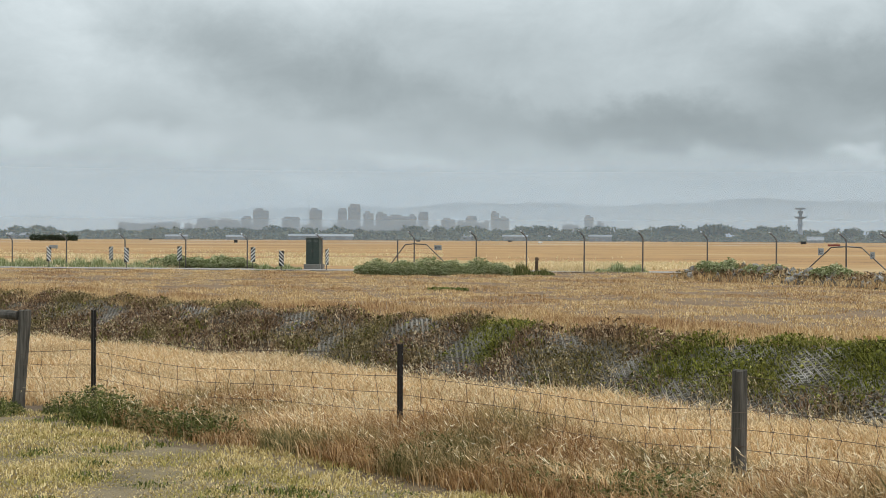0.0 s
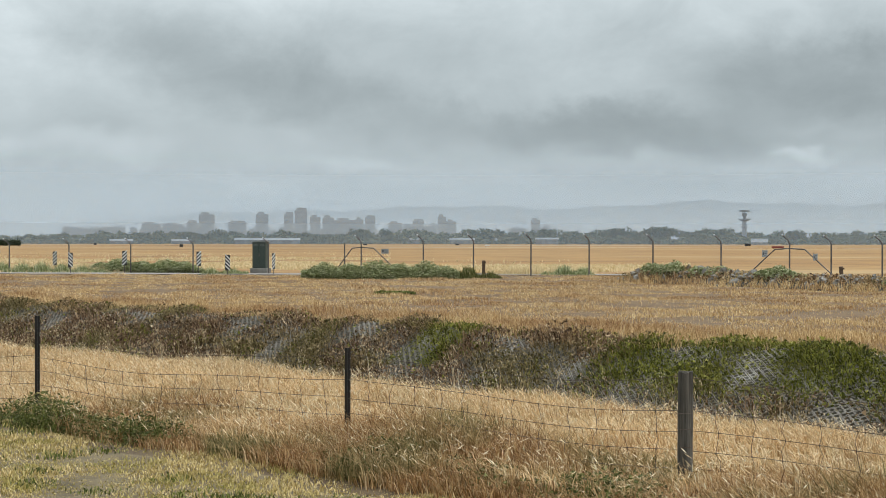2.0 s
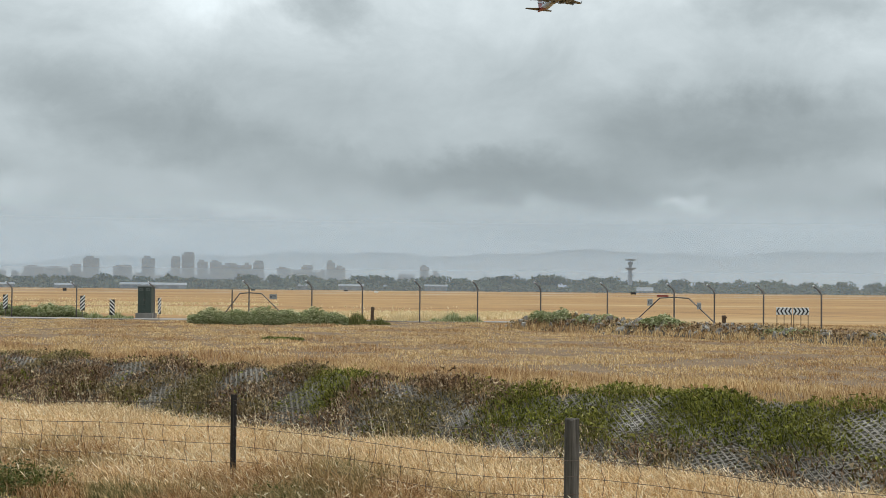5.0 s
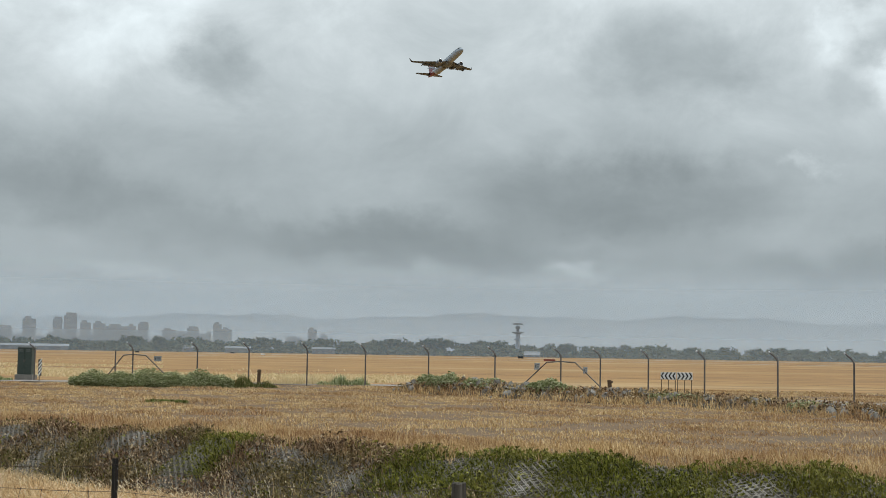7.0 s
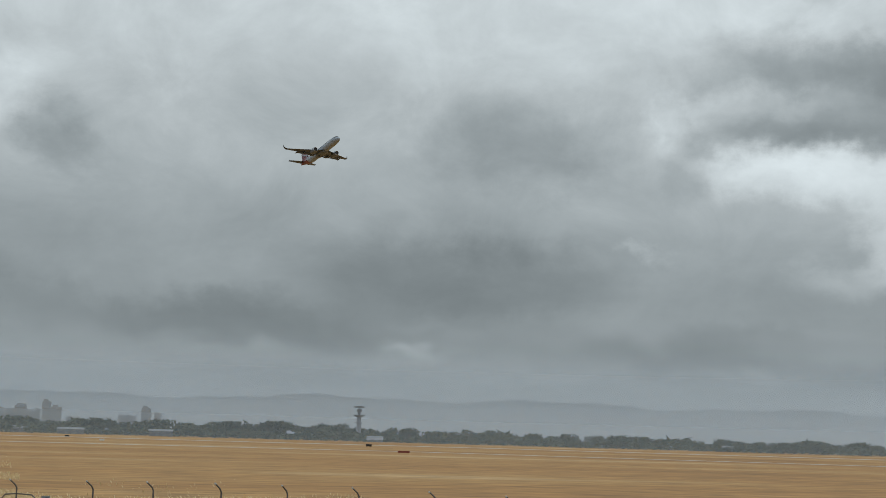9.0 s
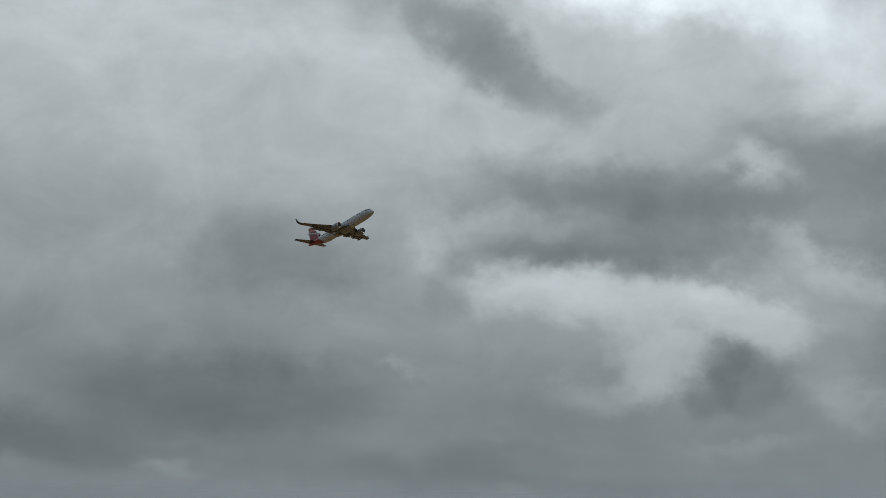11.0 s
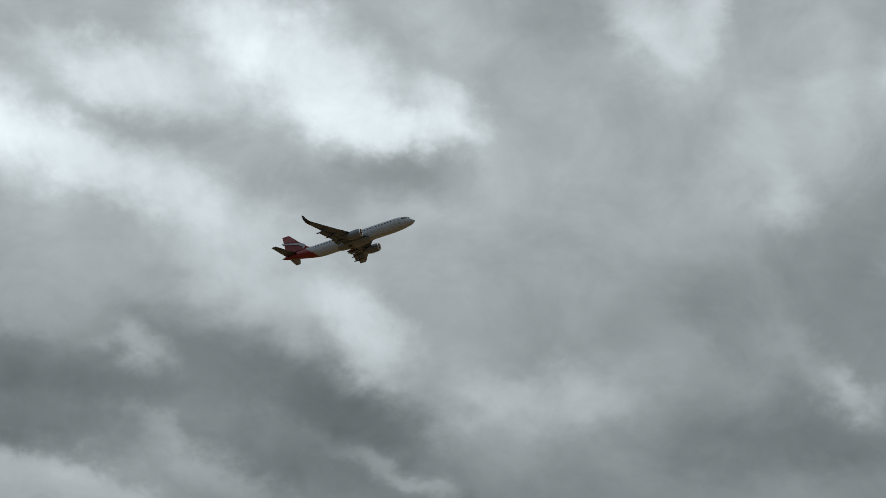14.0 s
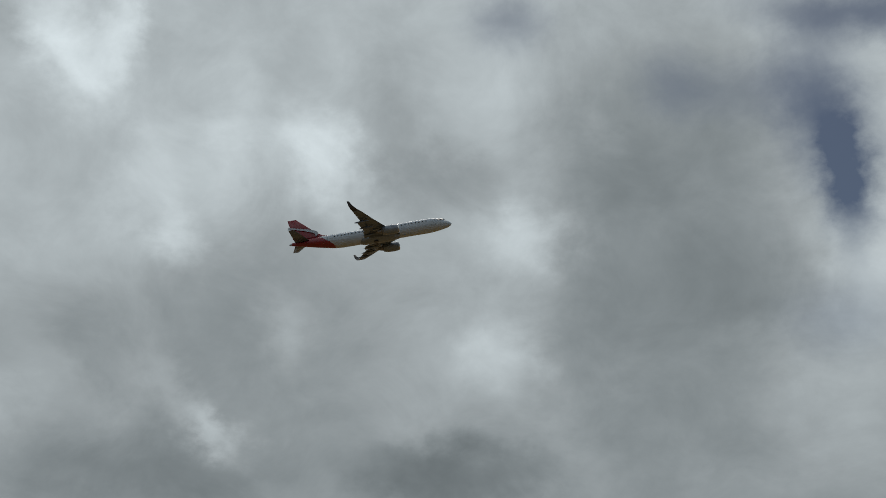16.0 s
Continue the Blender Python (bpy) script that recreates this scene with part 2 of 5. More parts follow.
def tex(nt, scale, detail=4.0, rough=0.6, stretch=(1, 1, 1), space="Object", distort=0.0):
    c = nt.nodes.new("ShaderNodeTexCoord")
    m = nt.nodes.new("ShaderNodeMapping")
    m.inputs["Scale"].default_value = stretch
    n = nt.nodes.new("ShaderNodeTexNoise")
    n.inputs["Scale"].default_value, n.inputs["Detail"].default_value = scale, detail
    n.inputs["Roughness"].default_value, n.inputs["Distortion"].default_value = rough, distort
    nt.links.new(c.outputs[space], m.inputs[0])
    nt.links.new(m.outputs[0], n.inputs["Vector"])
    return n.outputs["Fac"]


def mixed(nt, a, b, fac, mode="MIX"):
    n = nt.nodes.new("ShaderNodeMix")
    n.data_type, n.blend_type = "RGBA", mode
    if isinstance(fac, float):
        n.inputs[0].default_value = fac
    else:
        nt.links.new(fac, n.inputs[0])
    for i, v in ((6, a), (7, b)):
        if isinstance(v, tuple):
            n.inputs[i].default_value = (*v, 1)
        else:
            nt.links.new(v, n.inputs[i])
    return n.outputs[2]


def surface(name, stops, scale=2.0, rough=0.8, metal=0.0, bump=0.2, fine=30.0, stretch=(1, 1, 1), spread=0.35, depth=0.02, space="Object"):
    """Two scales of noise in the colour, and relief."""
    m, nt, p = shader(name)
    big = tex(nt, scale, 5.0, 0.6, stretch, space)
    small = tex(nt, fine, 4.0, 0.65, stretch, space)
    c = ramp(nt, big, stops)
    c = mixed(nt, c, ramp(nt, small, [(0.3, (1 - spread,) * 3), (0.7, (1 + spread * 0.3,) * 3)]), 1.0, "MULTIPLY")
    nt.links.new(c, p.inputs["Base Color"])
    p.inputs["Roughness"].default_value, p.inputs["Metallic"].default_value = rough, metal
    if bump:
        b = nt.nodes.new("ShaderNodeBump")
        b.inputs["Strength"].default_value, b.inputs["Distance"].default_value = bump, depth
        nt.links.new(small, b.inputs["Height"])
        nt.links.new(b.outputs[0], p.inputs["Normal"])
    return m


def foliage(name, stops, patch=None, patch_scale=0.25, through=0.2, rough=0.7):
    """Blades and leaves: each its own shade, with patches of a second range over the ground."""
    m, nt, p = shader(name)
    geo = nt.nodes.new("ShaderNodeNewGeometry")
    c = ramp(nt, geo.outputs["Random Per Island"], stops)
    if patch:
        other = ramp(nt, geo.outputs["Random Per Island"], patch)
        where = ramp(nt, tex(nt, patch_scale, 4.0, 0.6), [(0.47, (0, 0, 0)), (0.6, (1, 1, 1))])
        c = mixed(nt, c, other, where)
    nt.links.new(c, p.inputs["Base Color"])
    p.inputs["Roughness"].default_value = rough
    p.inputs["Specular IOR Level"].default_value = 0.2
    t = nt.nodes.new("ShaderNodeBsdfTranslucent")
    nt.links.new(c, t.inputs[0])
    s = nt.nodes.new("ShaderNodeMixShader")
    s.inputs[0].default_value = through
    nt.links.new(p.outputs[0], s.inputs[1])
    nt.links.new(t.outputs[0], s.inputs[2])
    nt.links.new(s.outputs[0], nt.nodes["Material Output"].inputs[0])
    return m


STRAW = [(0.0, (0.36, 0.20, 0.085)), (0.3, (0.62, 0.395, 0.18)), (0.65, (0.78, 0.56, 0.30)), (1.0, (0.92, 0.78, 0.53))]
RUSSET = [(0.0, (0.13, 0.065, 0.025)), (0.35, (0.33, 0.175, 0.07)), (0.75, (0.56, 0.35, 0.16)), (1.0, (0.80, 0.60, 0.37))]
GREEN = [(0.0, (0.05, 0.06, 0.014)), (0.5, (0.13, 0.15, 0.035)), (1.0, (0.27, 0.28, 0.08))]
MOSS = [(0.0, (0.035, 0.038, 0.008)), (0.5, (0.13, 0.135, 0.02)), (1.0, (0.33, 0.32, 0.055))]
WEED = [(0.0, (0.12, 0.14, 0.05)), (0.5, (0.32, 0.35, 0.16)), (1.0, (0.68, 0.67, 0.45))]
M_dry = foliage("dry_grass", STRAW, [(0.0, (0.32, 0.19, 0.09)), (0.4, (0.54, 0.36, 0.18)), (1.0, (0.78, 0.62, 0.38))], 0.5)
M_field = foliage("dry_field_grass", [(0.0, (0.38, 0.23, 0.10)), (0.5, (0.62, 0.42, 0.20)), (1.0, (0.80, 0.63, 0.37))],
                  [(0.0, (0.20, 0.105, 0.05)), (0.5, (0.42, 0.24, 0.11)), (1.0, (0.60, 0.42, 0.22))], 0.15)
M_russet = foliage("russet_grass", RUSSET, [(0.0, (0.08, 0.085, 0.03)), (0.5, (0.24, 0.19, 0.075)), (1.0, (0.56, 0.40, 0.2))], 0.9)
M_lawn = foliage("lawn_grass", [(0.0, (0.30, 0.22, 0.07)), (0.5, (0.60, 0.45, 0.19)), (1.0, (0.80, 0.66, 0.38))],
                 [(0.0, (0.22, 0.19, 0.045)), (0.5, (0.44, 0.35, 0.11)), (1.0, (0.62, 0.51, 0.22))], 1.3)
M_green = foliage("green_weed", GREEN)
M_moss = foliage("green_bank_plants", MOSS, [(0.0, (0.08, 0.075, 0.02)), (0.5, (0.20, 0.19, 0.035)), (1.0, (0.34, 0.31, 0.08))], 0.3)
M_brush = foliage("brown_bank_plants", [(0.0, (0.05, 0.03, 0.017)), (0.4, (0.17, 0.10, 0.055)), (0.8, (0.36, 0.23, 0.13)), (1.0, (0.66, 0.52, 0.34))],
                  [(0.0, (0.07, 0.055, 0.022)), (0.5, (0.19, 0.145, 0.06)), (1.0, (0.40, 0.31, 0.15))], 0.35)
M_weed = foliage("grey_green_weed", WEED, through=0.5)
M_olive = foliage("olive_weed", [(0.0, (0.05, 0.055, 0.018)), (0.5, (0.125, 0.135, 0.04)), (0.85, (0.22, 0.22, 0.075)), (1.0, (0.42, 0.33, 0.16))])
M_oat = foliage("oat_stalk", [(0.0, (0.50, 0.36, 0.18)), (0.5, (0.72, 0.58, 0.36)), (1.0, (0.85, 0.76, 0.56))])
M_leaf = foliage("tree_leaf", [(0.0, (0.030, 0.042, 0.024)), (0.5, (0.05, 0.068, 0.036)), (1.0, (0.085, 0.10, 0.06))], through=0.2)
M_soil_lawn = surface("lawn_soil", [(0.3, (0.10, 0.075, 0.04)), (0.5, (0.20, 0.15, 0.08)), (0.7, (0.14, 0.11, 0.055))], 1.2, 0.95, bump=0.6, fine=40)
M_soil_dry = surface("dry_soil", [(0.3, (0.09, 0.055, 0.028)), (0.6, (0.15, 0.10, 0.05)), (0.8, (0.12, 0.075, 0.04))], 0.8, 0.95, bump=0.6, fine=25)
M_soil_bank = surface("bank_soil", [(0.3, (0.05, 0.04, 0.027)), (0.6, (0.10, 0.08, 0.055)), (0.8, (0.075, 0.07, 0.035))], 0.9, 0.95, bump=0.7, fine=12)
M_soil_field = surface("field_soil", [(0.30, (0.13, 0.075, 0.035)), (0.5, (0.20, 0.12, 0.055)), (0.62, (0.18, 0.115, 0.06)), (0.72, (0.14, 0.10, 0.065))], 0.3, 0.95, bump=0.6, fine=4, stretch=(1, 1.6, 1), spread=0.5)
M_airfield = surface("airfield_grass", [(0.32, (0.24, 0.125, 0.04)), (0.46, (0.34, 0.18, 0.053)), (0.56, (0.38, 0.22, 0.075)), (0.68, (0.50, 0.36, 0.18))], 0.013, 0.95, bump=0.3, fine=0.3, stretch=(0.4, 1, 1), spread=0.5)
M_straw_strip = foliage("pale_straw", [(0.0, (0.55, 0.42, 0.22)), (0.5, (0.72, 0.58, 0.34)), (1.0, (0.82, 0.70, 0.46))])
M_runway = surface("runway", [(0.3, (0.36, 0.34, 0.31)), (0.7, (0.46, 0.44, 0.40))], 0.02, 0.9, bump=0.1, fine=1.0)
M_gravel = surface("gravel", [(0.3, (0.22, 0.20, 0.18)), (0.5, (0.33, 0.30, 0.27)), (0.7, (0.28, 0.26, 0.24))], 0.7, 0.95, bump=0.6, fine=18)
M_block = surface("concrete_block", [(0.3, (0.11, 0.095, 0.075)), (0.55, (0.23, 0.205, 0.17)), (0.75, (0.46, 0.43, 0.38))], 0.9, 0.9, bump=0.4, fine=40)
M_rubble = surface("broken_concrete", [(0.3, (0.13, 0.11, 0.09)), (0.5, (0.26, 0.24, 0.21)), (0.75, (0.46, 0.44, 0.41))], 0.9, 0.92, bump=0.5, fine=9)
M_timber = surface("weathered_timber", [(0.3, (0.035, 0.029, 0.023)), (0.5, (0.085, 0.073, 0.058)), (0.7, (0.17, 0.15, 0.125))], 6.0, 0.9, bump=1.0, fine=24, stretch=(1, 1, 0.06), spread=0.7, depth=0.02)
M_picket = surface("tarred_steel", [(0.3, (0.012, 0.010, 0.009)), (0.6, (0.025, 0.018, 0.015)), (0.75, (0.06, 0.03, 0.018))], 6.0, 0.6, 0.3, bump=0.3, fine=40)
M_wire = surface("rusty_wire", [(0.3, (0.10, 0.06, 0.04)), (0.6, (0.18, 0.14, 0.11)), (0.8, (0.14, 0.08, 0.05))], 3.0, 0.7, 0.5, bump=0.0, fine=20)
M_steel = surface("dull_galvanised_steel", [(0.3, (0.10, 0.085, 0.075)), (0.6, (0.16, 0.14, 0.13)), (0.8, (0.13, 0.09, 0.07))], 1.5, 0.6, 0.4, bump=0.1, fine=15)
M_tip = surface("pale_galvanised_steel", [(0.3, (0.45, 0.45, 0.44)), (0.7, (0.6, 0.6, 0.6))], 3.0, 0.5, 0.4, bump=0.1)
M_cabinet = surface("green_cabinet_paint", [(0.3, (0.028, 0.045, 0.036)), (0.7, (0.045, 0.062, 0.05))], 1.5, 0.55, bump=0.15, fine=10, spread=0.2)
M_cabinet_top = surface("grey_lid_paint", [(0.3, (0.16, 0.17, 0.165)), (0.7, (0.22, 0.23, 0.22))], 1.5, 0.5, bump=0.1)
M_concrete = surface("concrete", [(0.3, (0.16, 0.15, 0.135)), (0.7, (0.27, 0.255, 0.23))], 1.0, 0.9, bump=0.3)
M_black = surface("black_sheeting", [(0.3, (0.012, 0.012, 0.013)), (0.7, (0.022, 0.022, 0.022))], 4.0, 0.5, bump=0.1)
M_white = surface("white_sheeting", [(0.3, (0.68, 0.69, 0.68)), (0.7, (0.80, 0.80, 0.78))], 4.0, 0.45, bump=0.1, spread=0.12)
M_sign = surface("faded_sign_face", [(0.3, (0.22, 0.24, 0.25)), (0.7, (0.32, 0.335, 0.34))], 5.0, 0.5, bump=0.1, spread=0.2)
M_sign_mark = surface("sign_print", [(0.3, (0.05, 0.055, 0.06)), (0.7, (0.09, 0.09, 0.10))], 5.0, 0.5, bump=0.0)
M_stump = surface("brown_marker_wood", [(0.3, (0.08, 0.05, 0.03)), (0.7, (0.15, 0.095, 0.06))], 5.0, 0.9, bump=0.5)
M_bark = surface("bark", [(0.3, (0.07, 0.055, 0.045)), (0.7, (0.13, 0.11, 0.09))], 1.0, 0.95, bump=0.4)
M_office = surface("city_concrete", [(0.3, (0.17, 0.18, 0.19)), (0.7, (0.25, 0.255, 0.26))], 0.01, 0.8, bump=0.0, fine=0.08)
M_glass_tower = surface("city_glazing", [(0.3, (0.12, 0.135, 0.15)), (0.7, (0.17, 0.185, 0.20))], 0.01, 0.4, bump=0.0, fine=0.08)
M_shed = surface("pale_roof_sheet", [(0.3, (0.11, 0.125, 0.14)), (0.7, (0.24, 0.25, 0.26))], 0.05, 0.5, 0.1, bump=0.0, fine=0.5)
M_shed_wall = surface("shed_wall", [(0.3, (0.10, 0.11, 0.12)), (0.7, (0.20, 0.21, 0.22))], 0.05, 0.7, bump=0.0, fine=0.5)
M_hill = surface("far_hill", [(0.3, (0.10, 0.115, 0.11)), (0.7, (0.14, 0.15, 0.14))], 0.002, 0.95, bump=0.0, fine=0.02)
M_tower = surface("tower_paint", [(0.3, (0.22, 0.25, 0.29)), (0.7, (0.30, 0.33, 0.37))], 0.2, 0.7, bump=0.0, fine=1.0)
M_tower_dark = surface("tower_steel", [(0.3, (0.10, 0.105, 0.11)), (0.7, (0.16, 0.165, 0.17))], 0.2, 0.6, bump=0.0, fine=1.0)
M_red = surface("red_marker_paint", [(0.3, (0.20, 0.04, 0.03)), (0.7, (0.28, 0.06, 0.04))], 2.0, 0.6, bump=0.0)
# white paint darkened and blued: the backlit hull's shade is in the colour
M_hull = surface("white_paint_with_shade", [(0.3, (0.265, 0.32, 0.385)), (0.7, (0.305, 0.36, 0.425))], 0.35, 0.3, bump=0.05, fine=3, spread=0.08)
# wing grey lowered and blued to hold the shade of the undersides
M_wing = surface("wing_paint_with_shade", [(0.3, (0.060, 0.082, 0.115)), (0.7, (0.09, 0.118, 0.16))], 0.5, 0.4, 0.1, bump=0.05, fine=4, spread=0.2)
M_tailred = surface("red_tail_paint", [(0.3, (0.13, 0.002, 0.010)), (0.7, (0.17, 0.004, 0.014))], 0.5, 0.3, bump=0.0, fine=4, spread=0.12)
# nacelle colour with the same underside shade mixed in
M_nacelle = surface("nacelle_paint_with_shade", [(0.3, (0.115, 0.15, 0.195)), (0.7, (0.15, 0.185, 0.235))], 0.6, 0.3, 0.1, bump=0.0, fine=4, spread=0.15)
M_lip = surface("bare_inlet_metal", [(0.3, (0.60, 0.60, 0.61)), (0.7, (0.70, 0.70, 0.70))], 1.0, 0.25, 0.9, bump=0.0, fine=6, spread=0.1)
M_dark = surface("near_black", [(0.3, (0.010, 0.010, 0.012)), (0.7, (0.02, 0.02, 0.022))], 2.0, 0.5, bump=0.0)
M_pane = surface("dark_window_pane", [(0.3, (0.012, 0.014, 0.018)), (0.7, (0.02, 0.022, 0.026))], 2.0, 0.45, bump=0.0, spread=0.1)
M_pane_front = surface("windscreen", [(0.3, (0.03, 0.035, 0.04)), (0.7, (0.05, 0.055, 0.06))], 2.0, 0.06, bump=0.0, spread=0.1)


def haze_sheet(name, thick, top):
    """Painted distance haze: a thin tinted scattering sheet that thins out upwards."""
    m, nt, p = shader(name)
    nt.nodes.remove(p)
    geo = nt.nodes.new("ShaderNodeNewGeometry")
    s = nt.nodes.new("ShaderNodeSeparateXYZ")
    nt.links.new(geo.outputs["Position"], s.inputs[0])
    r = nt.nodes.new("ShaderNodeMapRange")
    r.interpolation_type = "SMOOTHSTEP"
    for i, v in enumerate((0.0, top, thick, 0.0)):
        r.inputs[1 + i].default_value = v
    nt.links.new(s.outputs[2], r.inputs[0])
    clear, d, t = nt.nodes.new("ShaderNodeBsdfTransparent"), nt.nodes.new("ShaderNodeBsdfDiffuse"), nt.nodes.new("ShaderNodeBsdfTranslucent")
    # cool tint painted in, against the warm light off the dry ground
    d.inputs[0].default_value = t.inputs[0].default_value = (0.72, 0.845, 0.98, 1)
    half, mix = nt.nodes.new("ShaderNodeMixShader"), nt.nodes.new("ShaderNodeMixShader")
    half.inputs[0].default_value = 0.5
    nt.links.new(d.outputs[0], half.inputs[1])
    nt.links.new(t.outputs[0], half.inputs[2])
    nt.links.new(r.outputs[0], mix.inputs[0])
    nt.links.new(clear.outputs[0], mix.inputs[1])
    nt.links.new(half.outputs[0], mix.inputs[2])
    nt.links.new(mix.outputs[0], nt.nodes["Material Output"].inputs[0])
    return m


M_mist_near, M_mist_far, M_mist_hills = haze_sheet("near_haze_sheet", 0.27, 70.0), haze_sheet("far_haze_sheet", 0.30, 300.0), haze_sheet("hill_haze_sheet", 0.88, 340.0)


# ---- builders ----
def mesh_of(name, bm, mats):
    me = bpy.data.meshes.new(name)
    bm.normal_update()
    bm.to_mesh(me)
    bm.free()
    for m in mats if isinstance(mats, (list, tuple)) else [mats]:
        me.materials.append(m)
    return me


def part(name, bm, material, parent=None, label="", smooth=False):
    me = mesh_of(name, bm, material)
    if smooth:
        for p in me.polygons:
            p.use_smooth = True
    ob = new(name, me)
    if parent:
        ob.parent = parent
    return tagged(ob, label)


def thing(name, x, y, z, label, category, group="", rz=0.0, kind=""):
    ob = new(name)
    ob.matrix_world = pose(x, y, z, 0, 0, rz)
    ob.empty_display_size = 0.2
    return tagged(ob, label, category, group, kind)


def box(bm, cx, cy, cz, sx, sy, sz, bevel=0.0, m=None):
    r = bmesh.ops.create_cube(bm, size=1.0)
    vs = r["verts"]
    bmesh.ops.scale(bm, vec=(sx, sy, sz), verts=vs)
    if bevel:
        es = list({e for v in vs for e in v.link_edges})
        r2 = bmesh.ops.bevel(bm, geom=es, offset=bevel, segments=2, affect="EDGES", profile=0.5)
        vs = list({v for f in r2["faces"] for v in f.verts} | {v for v in vs if v.is_valid})
    if m is not None:
        bmesh.ops.transform(bm, matrix=m, verts=vs)
    bmesh.ops.translate(bm, vec=(cx, cy, cz), verts=vs)
    return vs


def rod(bm, a, b, r0, r1=None, sides=8):
    """A tapered round bar from a to b."""
    a, b = Vector(a), Vector(b)
    r1 = r0 if r1 is None else r1
    q = (b - a).to_track_quat("Z", "Y").to_matrix()
    rings = []
    for p, r in ((a, r0), (b, r1)):
        rings.append([bm.verts.new(p + q @ Vector((math.cos(t) * r, math.sin(t) * r, 0))) for t in (math.tau * i / sides for i in range(sides))])
    for i in range(sides):
        j = (i + 1) % sides
        bm.faces.new((rings[0][i], rings[0][j], rings[1][j], rings[1][i]))
    bm.faces.new(rings[1])
    bm.faces.new(rings[0][::-1])


def tube(bm, pts, r, sides=5):
    """One bent round wire through the points."""
    rings = []
    for i, p in enumerate(pts):
        d = (pts[min(i + 1, len(pts) - 1)] - pts[max(i - 1, 0)]).normalized()
        q = d.to_track_quat("Z", "Y").to_matrix()
        rings.append([tuple(p + q @ Vector((math.cos(t) * r, math.sin(t) * r, 0))) for t in (math.tau * k / sides for k in range(sides))])
    loft(bm, rings)


def loft(bm, rings, closed=True):
    loops = [[bm.verts.new(p) for p in ring] for ring in rings]
    n = len(loops[0])
    faces = []
    for a, b in zip(loops, loops[1:]):
        for i in range(n):
            j = (i + 1) % n
            faces.append(bm.faces.new((a[i], a[j], b[j], b[i])))
    if closed:
        bm.faces.new(loops[0][::-1])
        bm.faces.new(loops[-1])
    return faces


def soup(name, tris_co, mat, label, category, kind="stuff", parent=None):
    """One mesh from an array (n, k, 3) of k-cornered strips: k = 5 a blade, 4 a leaf, 3 a triangle."""
    n, k, _ = tris_co.shape
    pattern = {5: [0, 1, 3, 0, 3, 2, 2, 3, 4], 4: [0, 1, 2, 0, 2, 3], 3: [0, 1, 2]}[k]
    idx = (np.arange(n)[:, None] * k + np.array(pattern)[None, :]).ravel().astype(np.int32)
    me = bpy.data.meshes.new(name)
    me.vertices.add(n * k)
    me.vertices.foreach_set("co", tris_co.astype(np.float32).ravel())
    me.loops.add(len(idx))
    me.loops.foreach_set("vertex_index", idx)
    me.polygons.add(len(idx) // 3)
    me.polygons.foreach_set("loop_start", np.arange(0, len(idx), 3, dtype=np.int32))
    me.update(calc_edges=True)
    me.materials.append(mat)
    ob = new(name, me)
    if parent:
        ob.parent = parent
    return tagged(ob, label, category, kind=kind)


def blades(base, height, width, lean, bias=(0.0, 0.0), rng=None, droop=1.0):
    """Tapered bent blades (n, 5, 3) on the given feet."""
    n = len(base)
    t = rng.uniform(0, math.tau, n)
    side = np.stack([np.cos(t), np.sin(t), np.zeros(n)], 1) * (width * rng.uniform(0.6, 1.3, n))[:, None] * 0.5
    a = rng.uniform(0, math.tau, n)
    off = np.stack([np.cos(a), np.sin(a)], 1) * (lean * rng.uniform(0.1, 1.0, n) * height)[:, None] + np.array(bias)[None] * height[:, None]
    mid, tip = base.copy(), base.copy()
    mid[:, :2] += off * 0.35
    mid[:, 2] += height * 0.58
    tip[:, :2] += off * droop
    tip[:, 2] += height * np.clip(1.0 - 0.35 * np.hypot(off[:, 0], off[:, 1]) / height, 0.4, 1)
    return np.stack([base - side, base + side, mid - side * 0.8, mid + side * 0.8, tip], 1)


# ---- the lie of the land: u runs across the drain, w along it ----
R2 = math.sqrt(0.5)
NEAR_CREST, NEAR_FOOT, FAR_FOOT, FAR_CREST, DEPTH = 15.6, 19.6, 21.6, 26.8, 2.3


def height_at(u, w):
    """Height of the ground."""
    u, w = np.asarray(u, float), np.asarray(w, float)
    wob = 0.35 * np.sin(w * 0.23) + 0.25 * np.sin(w * 0.61 + 1.3)
    uu = u - wob * np.clip((u - 12) / 4, 0, 1) * np.clip((34 - u) / 6, 0, 1)
    z = np.interp(uu, [NEAR_CREST - 2.0, NEAR_CREST, NEAR_CREST + 1.0, NEAR_FOOT, FAR_FOOT, FAR_CREST - 0.7, FAR_CREST, FAR_CREST + 1.5],
                  [0.0, -0.06, -0.45, -DEPTH, -DEPTH, -0.25, 0.02, 0.0])
    rough = 0.05 * np.sin(u * 0.9 + 2.1 * np.sin(w * 0.4)) * np.sin(w * 0.7 + 1.1 * np.sin(u * 0.3)) + 0.03 * np.sin(u * 2.3 + w * 1.7)
    return z + rough * np.clip((u - 4) / 6, 0, 1) * np.clip((90 - u) / 20, 0, 1)


def xy_uw(x, y):
    return (x + y) * R2, (x - y) * R2


def uw_xy(u, w):
    return (u + w) * R2, (u - w) * R2


def ground_z(x, y):
    u, w = xy_uw(x, y)
    return float(height_at(u, w))


